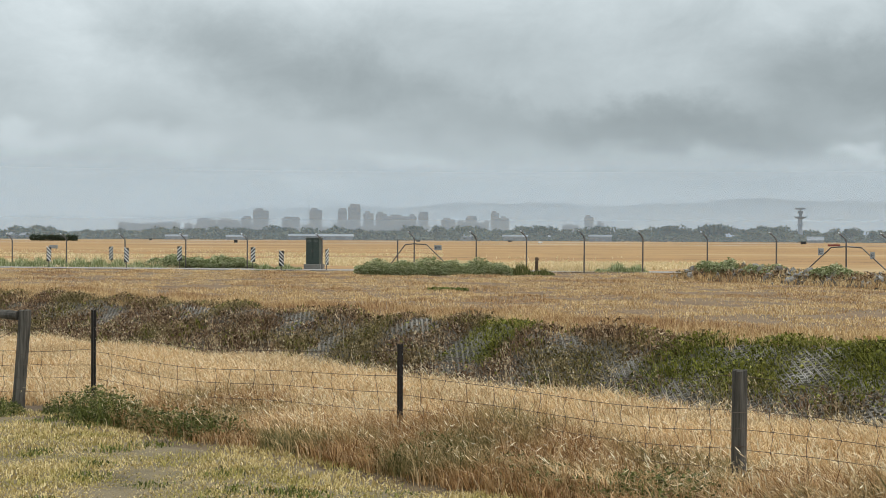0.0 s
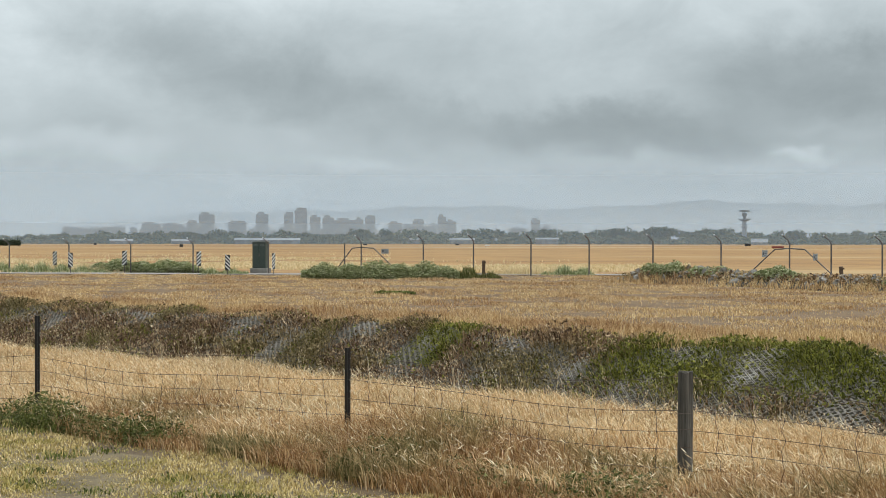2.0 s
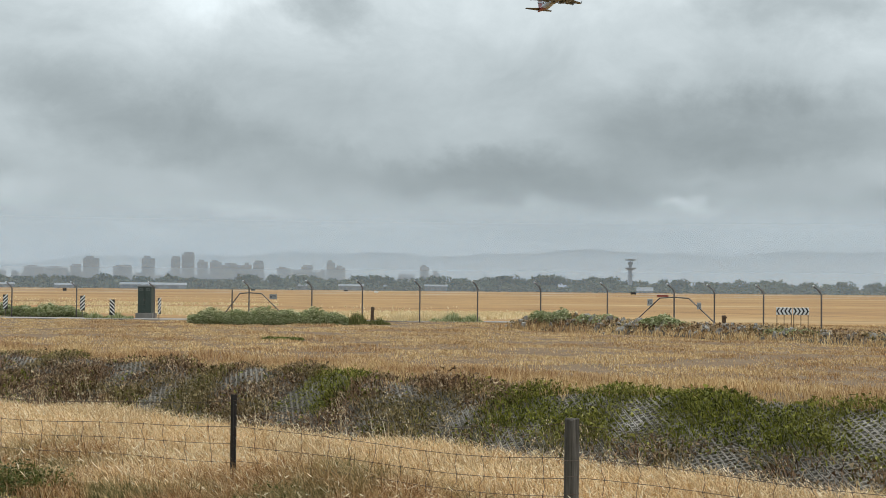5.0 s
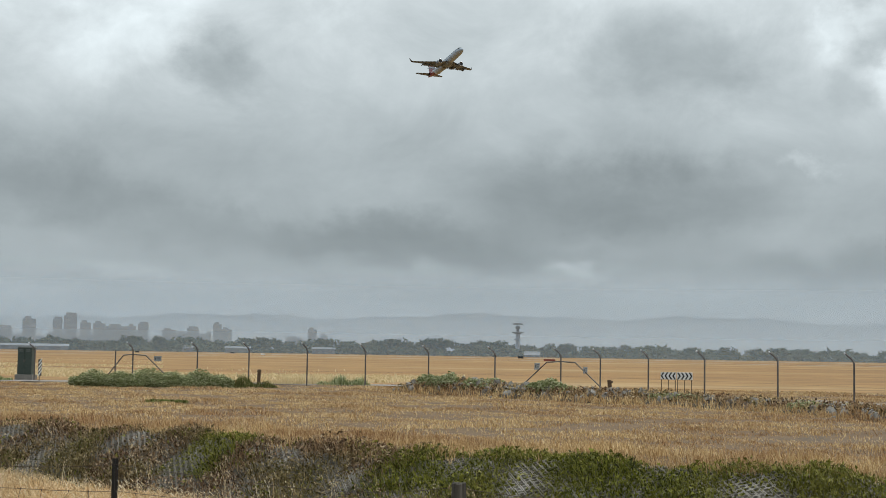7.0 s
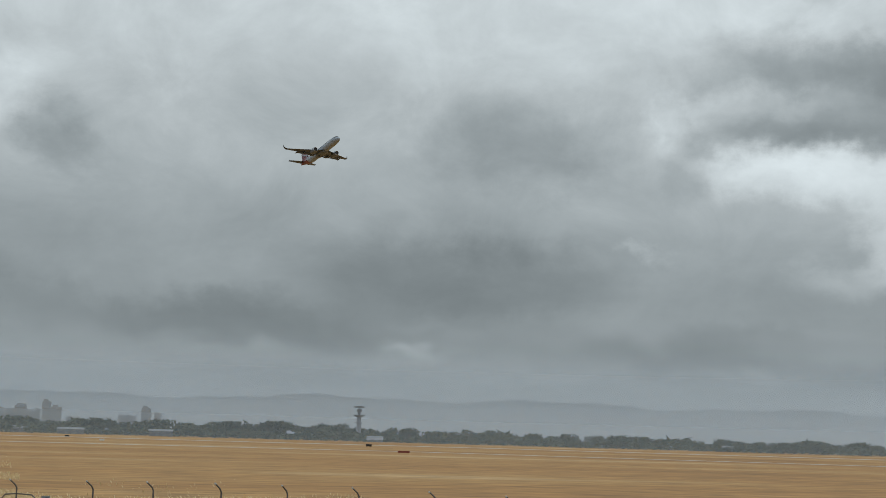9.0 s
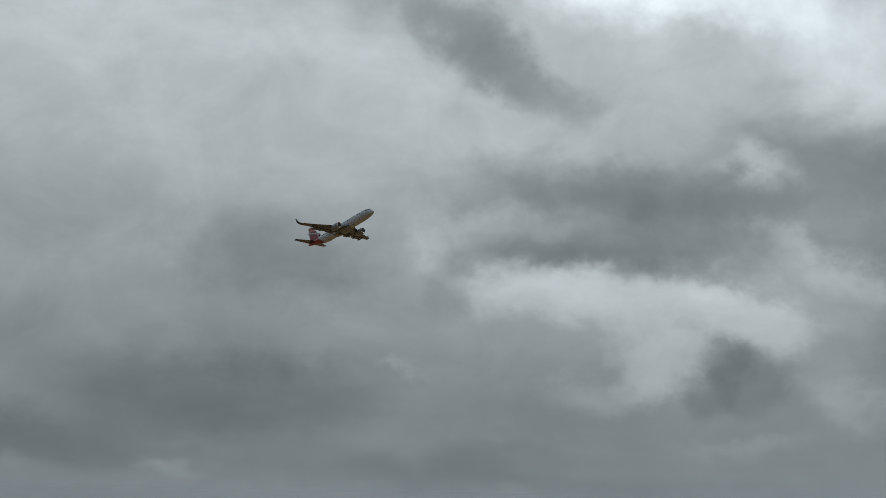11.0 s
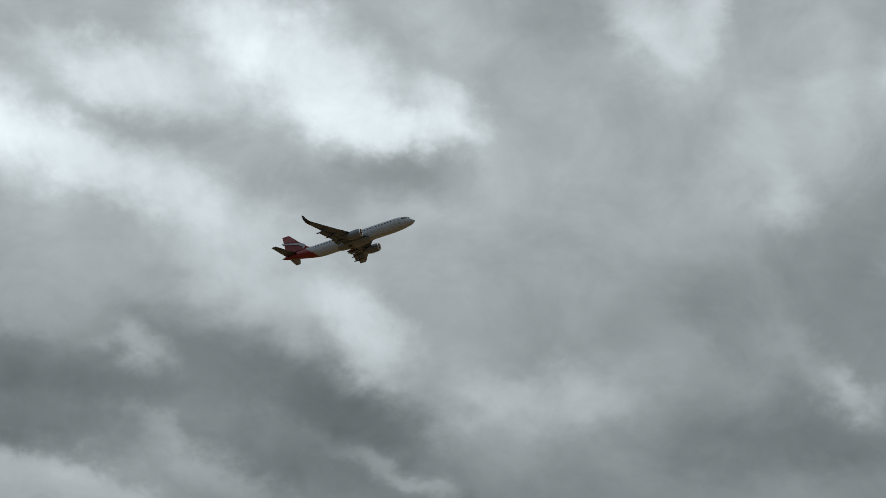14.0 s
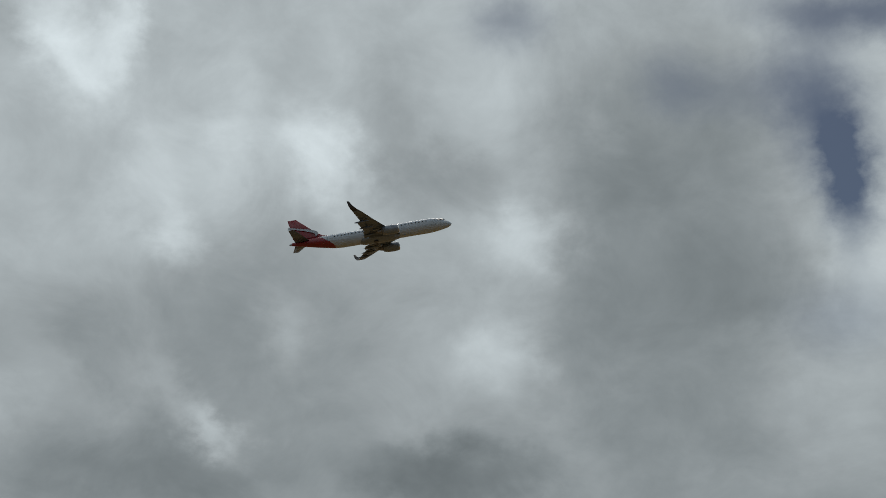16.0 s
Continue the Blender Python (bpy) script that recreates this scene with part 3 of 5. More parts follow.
def build_ground():
    us = np.concatenate([[-4600, -1500, -400, -100, -30, -8], np.arange(-3, 12, 0.75), np.arange(12, 31, 0.3), np.arange(31, 70, 1.5), np.arange(70, 130, 6), [140, 170, 220, 300, 420, 600, 900, 1500, 2600, 4600]])
    ws = np.concatenate([[-4600, -1800, -700, -300, -180, -120, -90], np.arange(-70, 40, 0.9), [42, 50, 62, 80, 110, 160, 260, 500, 1200, 2600, 4600]])
    U, W = np.meshgrid(us, ws, indexing="ij")
    X, Y = uw_xy(U, W)
    Z = height_at(U, W)
    nu, nw = U.shape
    verts = np.stack([X, Y, Z], -1).reshape(-1, 3)
    i, j = np.meshgrid(np.arange(nu - 1), np.arange(nw - 1), indexing="ij")
    a = (i * nw + j).ravel()
    faces = np.stack([a, a + nw, a + nw + 1, a + 1], 1)
    me = bpy.data.meshes.new("ground")
    me.from_pydata(verts.tolist(), [], faces.tolist())
    for m in (M_soil_lawn, M_soil_dry, M_soil_bank, M_soil_field, M_airfield):
        me.materials.append(m)
    c = verts[faces].mean(1)
    u, w = (c[:, 0] + c[:, 1]) * R2, (c[:, 0] - c[:, 1]) * R2
    kind = np.where(u < 9.2, 0, np.where(u < NEAR_CREST + 0.4, 1, np.where(u < FAR_CREST - 0.1, 2, np.where(np.hypot(c[:, 0], c[:, 1]) < 104, 3, 4))))
    me.polygons.foreach_set("material_index", kind.astype(np.int32))
    me.polygons.foreach_set("use_smooth", np.ones(len(faces), bool))
    me.update()
    return tagged(new("ground", me), "dry grassy ground cut by a deep drain, reaching to the horizon", "ground", kind="structure")


build_ground()


def strip(name, line, width, z, mat, label, category):
    """A flat band along a line of points."""
    bm = bmesh.new()
    left, right = [], []
    pts = [Vector(p) for p in line]
    for i, p in enumerate(pts):
        d = (pts[min(i + 1, len(pts) - 1)] - pts[max(i - 1, 0)]).normalized()
        n = Vector((-d.y, d.x))
        left.append(bm.verts.new((*(p + n * width / 2), z)))
        right.append(bm.verts.new((*(p - n * width / 2), z)))
    for i in range(len(pts) - 1):
        bm.faces.new((right[i], right[i + 1], left[i + 1], left[i]))
    return tagged(part(name, bm, mat), label, category, kind="structure")


ROAD = [(-58, 110), (-30, 104), (-10, 100.5), (6, 100), (16, 98.5), (24, 92), (30.5, 82), (34.5, 72), (36.5, 62), (39, 50), (43, 36), (50, 20)]
strip("road", ROAD, 4.2, 0.05, M_gravel, "grey gravel perimeter road beside the fence", "road")
strip("runway", [(-1500, 1240), (-300, 1010), (300, 890), (700, 640), (1500, 60)], 46, 0.06, M_runway, "pale far runway across the airfield", "runway")
strip("taxiway", [(-900, 640), (-200, 600), (160, 560), (420, 380), (700, 100)], 15, 0.06, M_runway, "pale taxiway across the golden airfield", "taxiway")


# ---- hills, and tinted ring sheets added as distance haze ----
def ring(name, radius, z0, z1, mat, label, category, sides=96, ridge=None):
    bm = bmesh.new()
    lo, hi = [], []
    for i in range(sides):
        a = math.tau * i / sides
        top = z1 if ridge is None else ridge(a)
        lo.append(bm.verts.new((math.sin(a) * radius, math.cos(a) * radius, z0)))
        hi.append(bm.verts.new((math.sin(a) * radius, math.cos(a) * radius, top)))
    for i in range(sides):
        j = (i + 1) % sides
        bm.faces.new((lo[i], lo[j], hi[j], hi[i]))
    return tagged(part(name, bm, mat, smooth=True), label, category, kind="structure")


def ridge_line(a):
    d = (math.degrees(a) + 180) % 360 - 180
    h = np.interp(d, [-40, -17, -10, -3, 3, 8, 14, 22, 31, 45, 80], [30, 60, 75, 112, 114, 121, 130, 127, 118, 100, 60])
    return float(h) + 7 * math.sin(a * 37) + 4 * math.sin(a * 91 + 1) + 2.5 * math.sin(a * 233)


ring("far_hills", 4700, -5, 0, M_hill, "dim far range of hills behind the haze sheets", "hills", 720, ridge_line)
ring("haze_sheet_city", 4480, -2, 500, M_mist_hills, "tinted ring sheet painted as haze over the hills", "haze")
ring("haze_sheet_far", 3300, -2, 420, M_mist_far, "tinted ring sheet painted as haze before the city", "haze")
ring("haze_sheet_near", 1350, -2, 70, M_mist_near, "thin tinted ring sheet painted as haze over the airfield", "haze")


# ---- city skyline ----
def office(a, el, wide, kind, steps):
    """A far block with a lift room and, on some, a setback."""
    d = 4300.0
    x, y = math.sin(radians(a)) * d, math.cos(radians(a)) * d
    h = d * math.tan(radians(el)) + 2.3
    w = wide * d / 2521.0
    ob = thing("office_tower", x, y, 0, "%s office tower in the hazy city skyline" % ("grey concrete" if kind else "dark glazed"), "building", "city skyline", -a)
    mat = M_office if kind else M_glass_tower
    bm = bmesh.new()
    box(bm, 0, 0, h * 0.46, w, w * 0.7, h * 0.92, 0.4)
    if steps:
        box(bm, w * 0.08, 0, h * 0.94, w * 0.72, w * 0.5, h * 0.1, 0.3)
    part("wall", bm, mat, ob)
    bm = bmesh.new()
    box(bm, -w * 0.1, 0, h * 0.96, w * 0.5, w * 0.35, h * 0.08, 0.3)
    part("lift_room", bm, M_office, ob)
    n = max(2, int(h / 14))
    for k in range(n):
        bm = bmesh.new()
        box(bm, 0, -w * 0.35 - 0.3, h * 0.9 * (k + 0.6) / n, w * 0.9, 0.8, h * 0.9 / n * 0.45)
        part("window_band", bm, M_glass_tower if kind else M_office, ob)


for row in [(-9.44, 0.77, 33, 1, 0), (-8.6, 0.75, 36, 1, 0), (-7.87, 0.85, 18, 1, 1), (-7.29, 1.17, 27, 0, 0), (-6.1, 0.84, 32, 1, 1), (-5.11, 1.2, 22, 0, 0),
            (-4.05, 1.2, 16, 1, 1), (-3.57, 1.37, 22, 1, 1), (-3.0, 1.08, 18, 1, 0), (-2.48, 1.06, 20, 1, 0), (-1.8, 0.95, 40, 1, 0), (-1.23, 0.98, 14, 1, 0)]:
    office(*row)
blocks = random.Random(14)
for k in range(34):
    office(-12.5 + 0.47 * k + blocks.uniform(-0.15, 0.15), blocks.uniform(0.42, 0.66) - (0.12 if k > 30 else 0), blocks.uniform(10, 26), blocks.random() < 0.8, k % 3 == 0)
for row in [(-0.8, 1.07, 18, 0, 1), (0.2, 0.83, 24, 1, 0), (1.13, 0.92, 20, 1, 1), (0.75, 0.72, 16, 1, 0), (2.08, 1.11, 15, 1, 0), (2.45, 0.9, 18, 1, 0), (5.84, 0.96, 16, 0, 0),
            (5.12, 0.6, 30, 1, 0), (6.3, 0.72, 12, 1, 0), (-12.2, 0.55, 40, 1, 0), (-11.0, 0.58, 44, 1, 0), (1.75, 0.75, 9, 0, 0)]:
    office(*row)


# ---- trees on the far side of the airfield ----
def crown(seed, wide, high, n):
    """A ragged crown of leaf clumps, uneven with gaps."""
    g = np.random.default_rng(seed)
    lobes = [(g.uniform(-0.32, 0.32) * wide, g.uniform(-0.25, 0.25) * wide, g.uniform(0.42, 0.8) * high, g.uniform(0.2, 0.34)) for _ in range(8)]
    pts = []
    for i in range(n):
        cx, cy, cz, r = lobes[i % len(lobes)]
        v = g.normal(size=3)
        v /= np.linalg.norm(v)
        v *= g.uniform(0.55, 1.0) ** 0.5
        pts.append((cx + v[0] * r * wide, cy + v[1] * r * wide, cz + v[2] * r * high * 0.75))
    p = np.array(pts)
    quads = np.repeat(p[:, None, :], 4, 1) + g.normal(size=(n, 4, 3)) * wide * 0.045
    return quads


def tree_kind(seed, wide, high):
    ob = thing("tree", 0, 0, 0, "dark grey-green gum tree across the airfield", "tree", "far tree line")
    bm = bmesh.new()
    rod(bm, (0, 0, -0.3), (0.2, 0, high * 0.4), wide * 0.05, wide * 0.03, 7)
    rod(bm, (0.2, 0, high * 0.38), (wide * 0.22, 0.1, high * 0.62), wide * 0.026, wide * 0.012, 6)
    rod(bm, (0.2, 0, high * 0.38), (-wide * 0.2, -0.1, high * 0.66), wide * 0.026, wide * 0.012, 6)
    part("trunk", bm, M_bark, ob)
    soup("crown", crown(seed, wide, high, 420), M_leaf, "", "", kind="", parent=ob)
    return ob


TREES = [tree_kind(11 + i, w, h) for i, (w, h) in enumerate([(17, 15), (22, 17), (14, 18), (26, 14), (19, 12)])]
rng = np.random.default_rng(5)
count = 0
for a in np.arange(-19.5, 34, 0.42):
    el = np.interp(a, [-18, -13, -9.8, -3, -0.3, 4, 7, 12, 16, 20, 26, 31], [0.23, 0.34, 0.41, 0.42, 0.52, 0.46, 0.5, 0.54, 0.47, 0.43, 0.36, 0.35])
    aa, d = a + rng.uniform(-0.25, 0.25), rng.uniform(1500, 2050)
    if 13.2 < aa < 14.9:
        d = max(d, 2010)
    k = int(rng.integers(len(TREES)))
    s = (d * math.tan(radians(el)) + 2.3) / (15, 17, 18, 14, 12)[k] * rng.uniform(0.72, 1.12)
    m = pose(math.sin(radians(aa)) * d, math.cos(radians(aa)) * d, 0, 0, 0, rng.uniform(0, 360)) @ Matrix.Diagonal((s * 1.15, s * 1.15, s, 1))
    ob = copy_thing(TREES[k], m)
    ob.scale = (s * 1.15, s * 1.15, s)
    count += 1
for i, ob in enumerate(TREES):
    a, d = (-15.5, -6.8, 9.2, 21.0, 28.4)[i], 1620 + 40 * i
    ob.matrix_world = pose(math.sin(radians(a)) * d, math.cos(radians(a)) * d, 0, 0, 0, 70 * i)
# scrub and woods low between the trees
n = 34000
aa, dd = np.radians(rng.uniform(-22, 40, n)), rng.uniform(1400, 2000, n)
hh = rng.uniform(0, 1, n) * (8.5 + 2.5 * np.sin(aa * 60) + 2.0 * np.sin(aa * 151) + 1.5 * np.sin(aa * 403))
p = np.stack([np.sin(aa) * dd, np.cos(aa) * dd, np.clip(hh, 0.3, 13)], 1)
soup("woods", np.repeat(p[:, None], 4, 1) + rng.normal(size=(n, 4, 3)) * np.array([2.0, 2.0, 1.2]), M_leaf, "low dark scrub and woods along the far airfield edge", "woods")


def hedge(a0, a1, d, high):
    """A clipped row of dark bushes."""
    for a in np.arange(a0, a1, 0.22):
        x, y = math.sin(radians(a)) * d, math.cos(radians(a)) * d
        ob = thing("hedge_bush", x, y, 0, "dark rounded bush in a clipped airfield hedge", "bush", "airfield hedge", -a)
        g = np.random.default_rng(int(a * 100) + 5000)
        v = g.normal(size=(260, 3))
        v /= np.linalg.norm(v, axis=1)[:, None]
        c = v * np.array([high * 0.6, high * 0.5, high * 0.55]) * g.uniform(0.6, 1.0, (260, 1)) + np.array([0, 0, high * 0.42])
        c[:, 2] = np.clip(c[:, 2], 0.15, None)
        soup("crown", np.repeat(c[:, None], 4, 1) + g.normal(size=(260, 4, 3)) * high * 0.09, M_leaf, "", "", kind="", parent=ob)
        bm = bmesh.new()
        rod(bm, (0, 0, -0.2), (0, 0, high * 0.6), 0.2, 0.1, 6)
        part("trunk", bm, M_bark, ob)


hedge(-16.05, -14.3, 820, 3.6)


# ---- sheds and the radar tower ----
def shed(a, d, long, deep, eaves, roof, rz, label):
    x, y = math.sin(radians(a)) * d, math.cos(radians(a)) * d
    ob = thing("shed", x, y, 0, label, "shed", "airfield sheds", -a + rz)
    bm = bmesh.new()
    box(bm, 0, 0, eaves / 2, long, deep, eaves, 0.1)
    part("wall", bm, M_shed_wall, ob)
    bm = bmesh.new()
    loft(bm, [[(s * (long / 2 + 0.6), -deep / 2 - 0.6, eaves - 0.1), (s * (long / 2 + 0.6), 0, eaves + roof), (s * (long / 2 + 0.6), deep / 2 + 0.6, eaves - 0.1), (s * (long / 2 + 0.6), 0, eaves - 0.3)] for s in (-1, 1)])
    part("roof", bm, M_shed, ob)
    for k in range(3):
        bm = bmesh.new()
        box(bm, long * (-0.3 + 0.3 * k), -deep / 2 - 0.05, eaves * 0.38, long * 0.16, 0.1, eaves * 0.74)
        part("door", bm, M_tower_dark, ob)


shed(-10.6, 1390, 21, 12, 3.2, 1.6, 0, "long pale-roofed shed before the trees")
shed(-8.3, 1390, 17, 12, 3.0, 1.8, 5, "small pale-roofed shed before the trees")
shed(-4.9, 1390, 62, 24, 4.0, 2.0, 0, "long low hangar with pale roof")
shed(-12.3, 1500, 9, 8, 3.5, 2.0, 0, "small pale-roofed hut before the trees")
shed(1.0, 1480, 16, 12, 4.5, 2.0, -5, "pale-roofed hangar between trees")
shed(2.9, 1395, 24, 12, 4.6, 1.6, 0, "long pale-roofed hangar between trees")
shed(6.3, 1395, 22, 12, 5.0, 1.6, 0, "long pale-roofed hangar between trees")
shed(-16.6, 1450, 20, 14, 4.0, 2.5, 0, "pale shed by the dark hedge")
shed(14.65, 1395, 15, 14, 2.4, 3.4, 0, "white-roofed hall beside the radar tower")
shed(28.5, 1500, 12, 9, 3.6, 2.4, 0, "small white-roofed shed among trees")
shed(26.2, 1520, 9, 8, 3.2, 2.0, 0, "small white-roofed shed among trees")

tower = thing("radar_tower", 486.3, 1940, 0, "pale concrete airport radar tower with ring platform", "tower", rz=-14)
bm = bmesh.new()
rod(bm, (0, 0, -0.5), (0, 0, 34), 3.3, 2.7, 20)
part("shaft", bm, M_tower, tower, smooth=False)
bm = bmesh.new()
rod(bm, (0, 0, 22.5), (0, 0, 24.0), 5.0, 5.4, 20)
part("lower_gallery", bm, M_tower, tower)
bm = bmesh.new()
rod(bm, (0, 0, 31.0), (0, 0, 33.6), 3.2, 8.0, 20)
rod(bm, (0, 0, 33.6), (0, 0, 34.4), 8.2, 8.2, 20)
part("platform", bm, M_tower, tower)
for k in range(12):
    a = math.tau * k / 12
    bm = bmesh.new()
    rod(bm, (math.cos(a) * 7.9, math.sin(a) * 7.9, 34.3), (math.cos(a) * 7.9, math.sin(a) * 7.9, 36.0), 0.12, 0.12, 5)
    part("rail_post", bm, M_tower_dark, tower)
bm = bmesh.new()
rod(bm, (0, 0, 34.2), (0, 0, 40.5), 2.2, 1.6, 12)
part("head", bm, M_tower_dark, tower)
bm = bmesh.new()
rod(bm, (0, 0, 38.6), (0, 0, 42.2), 3.6, 3.4, 16)
part("turntable", bm, M_tower_dark, tower)
bm = bmesh.new()
for k in range(9):
    x = -6.4 + 1.6 * k
    box(bm, x, 0.06 * x * x * 0.4, 45.2, 1.5, 0.7, 3.0 - 0.03 * x * x)
rod(bm, (0, 0, 42), (0, 0.4, 45), 0.6, 0.5, 8)
part("radar_dish", bm, M_tower_dark, tower)
bm = bmesh.new()
rod(bm, (9.5, 0, 34), (9.5, 0, 47), 0.16, 0.1, 5)
rod(bm, (7.5, 0, 34.2), (9.6, 0, 34.2), 0.2, 0.2, 5)
part("mast", bm, M_tower_dark, tower)


# ---- the airliner, still in a climb; scaled, placed, banked to fit the camera's view ----
AIR = 0.45
HEAD, CLIMB, BANK = radians(167.46), radians(10.66), radians(-2.0)
fw = Vector((math.sin(HEAD) * math.cos(CLIMB), math.cos(HEAD) * math.cos(CLIMB), math.sin(CLIMB)))
lf = Vector((-math.cos(HEAD), math.sin(HEAD), 0))
up = fw.cross(lf)
lf, up = lf * math.cos(BANK) + up * math.sin(BANK), up * math.cos(BANK) - lf * math.sin(BANK)
turn = Matrix((fw, lf, up)).transposed()
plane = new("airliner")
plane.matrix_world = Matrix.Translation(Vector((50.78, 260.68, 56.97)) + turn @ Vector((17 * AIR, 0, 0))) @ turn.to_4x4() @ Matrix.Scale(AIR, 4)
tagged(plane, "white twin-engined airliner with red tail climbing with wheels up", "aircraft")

# stations from the nose back: x, half width, half height, centre height
HULL = [(0.0, 0.04, 0.04, -0.42), (-0.25, 0.38, 0.36, -0.40), (-0.8, 0.74, 0.70, -0.33), (-1.7, 1.08, 1.06, -0.20), (-2.8, 1.31, 1.38, -0.06), (-4.0, 1.45, 1.58, 0.0), (-5.5, 1.505, 1.675, 0.0)]
HULL += [(-5.5 - 1.0 * k, 1.505, 1.675, 0.0) for k in range(1, 20)]
HULL += [(-26.0, 1.47, 1.62, 0.06), (-28.0, 1.32, 1.42, 0.24), (-30.0, 1.10, 1.17, 0.45), (-32.0, 0.84, 0.90, 0.65), (-34.0, 0.55, 0.60, 0.82), (-35.4, 0.32, 0.36, 0.90), (-36.2, 0.10, 0.12, 0.93)]
bm = bmesh.new()
rings = []
for i, (x, w, h, z) in enumerate(HULL):
    rings.append([(x, math.cos(t) * w, z + math.sin(t) * h) for t in (math.tau * k / 40 for k in range(40))])
fine_rings = []
for a, b in zip(rings, rings[1:]):
    cuts = 8 if a[0][0] < -23 else 2
    fine_rings += [[tuple(p + (q - p) * k / cuts for p, q in zip(u1, u2)) for u1, u2 in zip(a, b)] for k in range(cuts)]
for f in loft(bm, fine_rings + [rings[-1]]):
    c = f.calc_center_median()
    if c.x < -26.4 - 1.15 * (c.z + 1.2) and c.x > -35.6:
        f.material_index = 1
    f.smooth = True
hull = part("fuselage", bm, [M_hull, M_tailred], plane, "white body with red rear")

# belly fairing between the wings
bm = bmesh.new()
loft(bm, [[(x, math.cos(t) * w, -0.95 + math.sin(t) * h) for t in (math.tau * k / 24 for k in range(24))]
          for x, w, h in ((-11.0, 0.3, 0.2), (-12.0, 1.15, 0.75), (-13.5, 1.62, 1.05), (-17.5, 1.66, 1.08), (-20.0, 1.3, 0.9), (-22.3, 0.3, 0.25))])
part("belly_fairing", bm, M_nacelle, plane, smooth=True)
# black discs paint the shade inside the wheel openings
for s in (-1, 1):
    bm = bmesh.new()
    rod(bm, (-17.2, s * 0.72, -2.06), (-17.2, s * 0.72, -1.9), 0.52, 0.52, 18)
    part("wheel_well_shade", bm, M_dark, plane, "black disc painted as the shade in a wheel opening")


def aerofoil(x, y, z, chord, thick, n=14):
    """A closed section in the plane of flight, leading edge at x."""
    pts = []
    for i in range(n):
        t = math.tau * i / n
        c = 0.5 - 0.5 * math.cos(t)
        h = thick * chord * 1.6 * (0.3 * math.sqrt(c) - 0.13 * c - 0.17 * c * c + 0.002)
        pts.append((x - c * chord, y, z + (h if t <= math.pi else -h * 0.75)))
    return pts


for s, side in ((-1, "right"), (1, "left")):
    bm = bmesh.new()
    rows = [(-11.7, 1.0, -1.15, 7.0, 0.13), (-13.0, 2.6, -1.0, 5.6, 0.125), (-14.6, 4.9, -0.75, 4.1, 0.12), (-17.2, 8.8, -0.30, 2.9, 0.11), (-19.6, 12.6, 0.22, 1.75, 0.10), (-20.1, 13.3, 0.33, 1.5, 0.09)]
    loft(bm, [aerofoil(x, s * y, z, c, t)[::-s] for x, y, z, c, t in rows])
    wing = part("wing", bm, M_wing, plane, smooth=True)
    bm = bmesh.new()
    loft(bm, [aerofoil(x, s * y, z, c, t)[::-s] for x, y, z, c, t in ((-20.08, 13.3, 0.33, 1.5, 0.09), (-20.7, 13.75, 0.62, 1.2, 0.09), (-21.4, 14.05, 1.35, 0.85, 0.09), (-22.0, 14.33, 2.3, 0.42, 0.09))])
    part("winglet", bm, M_dark, wing, "dark upturned winglet", True)
    # flaps, let down a little, and the fairings of their tracks
    for y0, y1, x0, x1, c in ((2.2, 4.9, -18.45, -18.55, 1.25), (5.0, 9.2, -18.55, -19.9, 1.0)):
        bm = bmesh.new()
        z0, z1 = -1.05 + (y0 - 2) * 0.10, -1.05 + (y1 - 2) * 0.10
        loft(bm, [[(x0 + 0.2, s * y0, z0 + 0.02), (x0 - c, s * y0, z0 - 0.35), (x0 - c, s * y0, z0 - 0.42), (x0 + 0.2, s * y0, z0 - 0.14)][::-s],
                  [(x1 + 0.2, s * y1, z1 + 0.02), (x1 - c, s * y1, z1 - 0.3), (x1 - c, s * y1, z1 - 0.36), (x1 + 0.2, s * y1, z1 - 0.12)][::-s]])
        part("flap", bm, M_wing, wing)
    for y, x in ((3.4, -17.4), (6.6, -18.0), (9.4, -18.9)):
        bm = bmesh.new()
        z = -1.1 + (y - 2) * 0.10
        loft(bm, [[(x + dx, s * y + math.cos(t) * r, z - 0.22 - 0.12 * (1 if dx < -0.5 else 0) + math.sin(t) * r * 1.3) for t in (math.tau * k / 8 for k in range(8))]
                  for dx, r in ((0.6, 0.04), (0.0, 0.16), (-1.2, 0.2), (-2.2, 0.13), (-2.7, 0.03))])
        part("flap_fairing", bm, M_wing, wing, smooth=True)
    # engine
    ex, ey, ez = -12.05, s * 4.7, -1.5
    bm = bmesh.new()
    loft(bm, [[(ex + dx, ey + math.cos(t) * r, ez + math.sin(t) * r) for t in (math.tau * k / 28 for k in range(28))]
              for dx, r in ((-0.12, 0.92), (-0.5, 1.02), (-1.4, 1.08), (-2.6, 1.02), (-3.6, 0.80), (-3.62, 0.66))], closed=False)
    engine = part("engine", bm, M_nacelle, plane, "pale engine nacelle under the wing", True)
    bm = bmesh.new()
    loft(bm, [[(ex + dx, ey + math.cos(t) * r, ez + math.sin(t) * r) for t in (math.tau * k / 28 for k in range(28))]
              for dx, r in ((-0.12, 0.92), (0.02, 0.87), (0.05, 0.83), (-0.02, 0.78), (-0.3, 0.76))], closed=False)
    part("inlet_lip", bm, M_lip, engine, "bright metal inlet lip", True)
    bm = bmesh.new()
    loft(bm, [[(ex + dx, ey + math.cos(t) * r, ez + math.sin(t) * r) for t in (math.tau * k / 28 for k in range(28))] for dx, r in ((-0.3, 0.77), (-0.55, 0.77), (-0.56, 0.2), (-0.25, 0.02))])
    part("fan", bm, M_dark, engine)
    bm = bmesh.new()
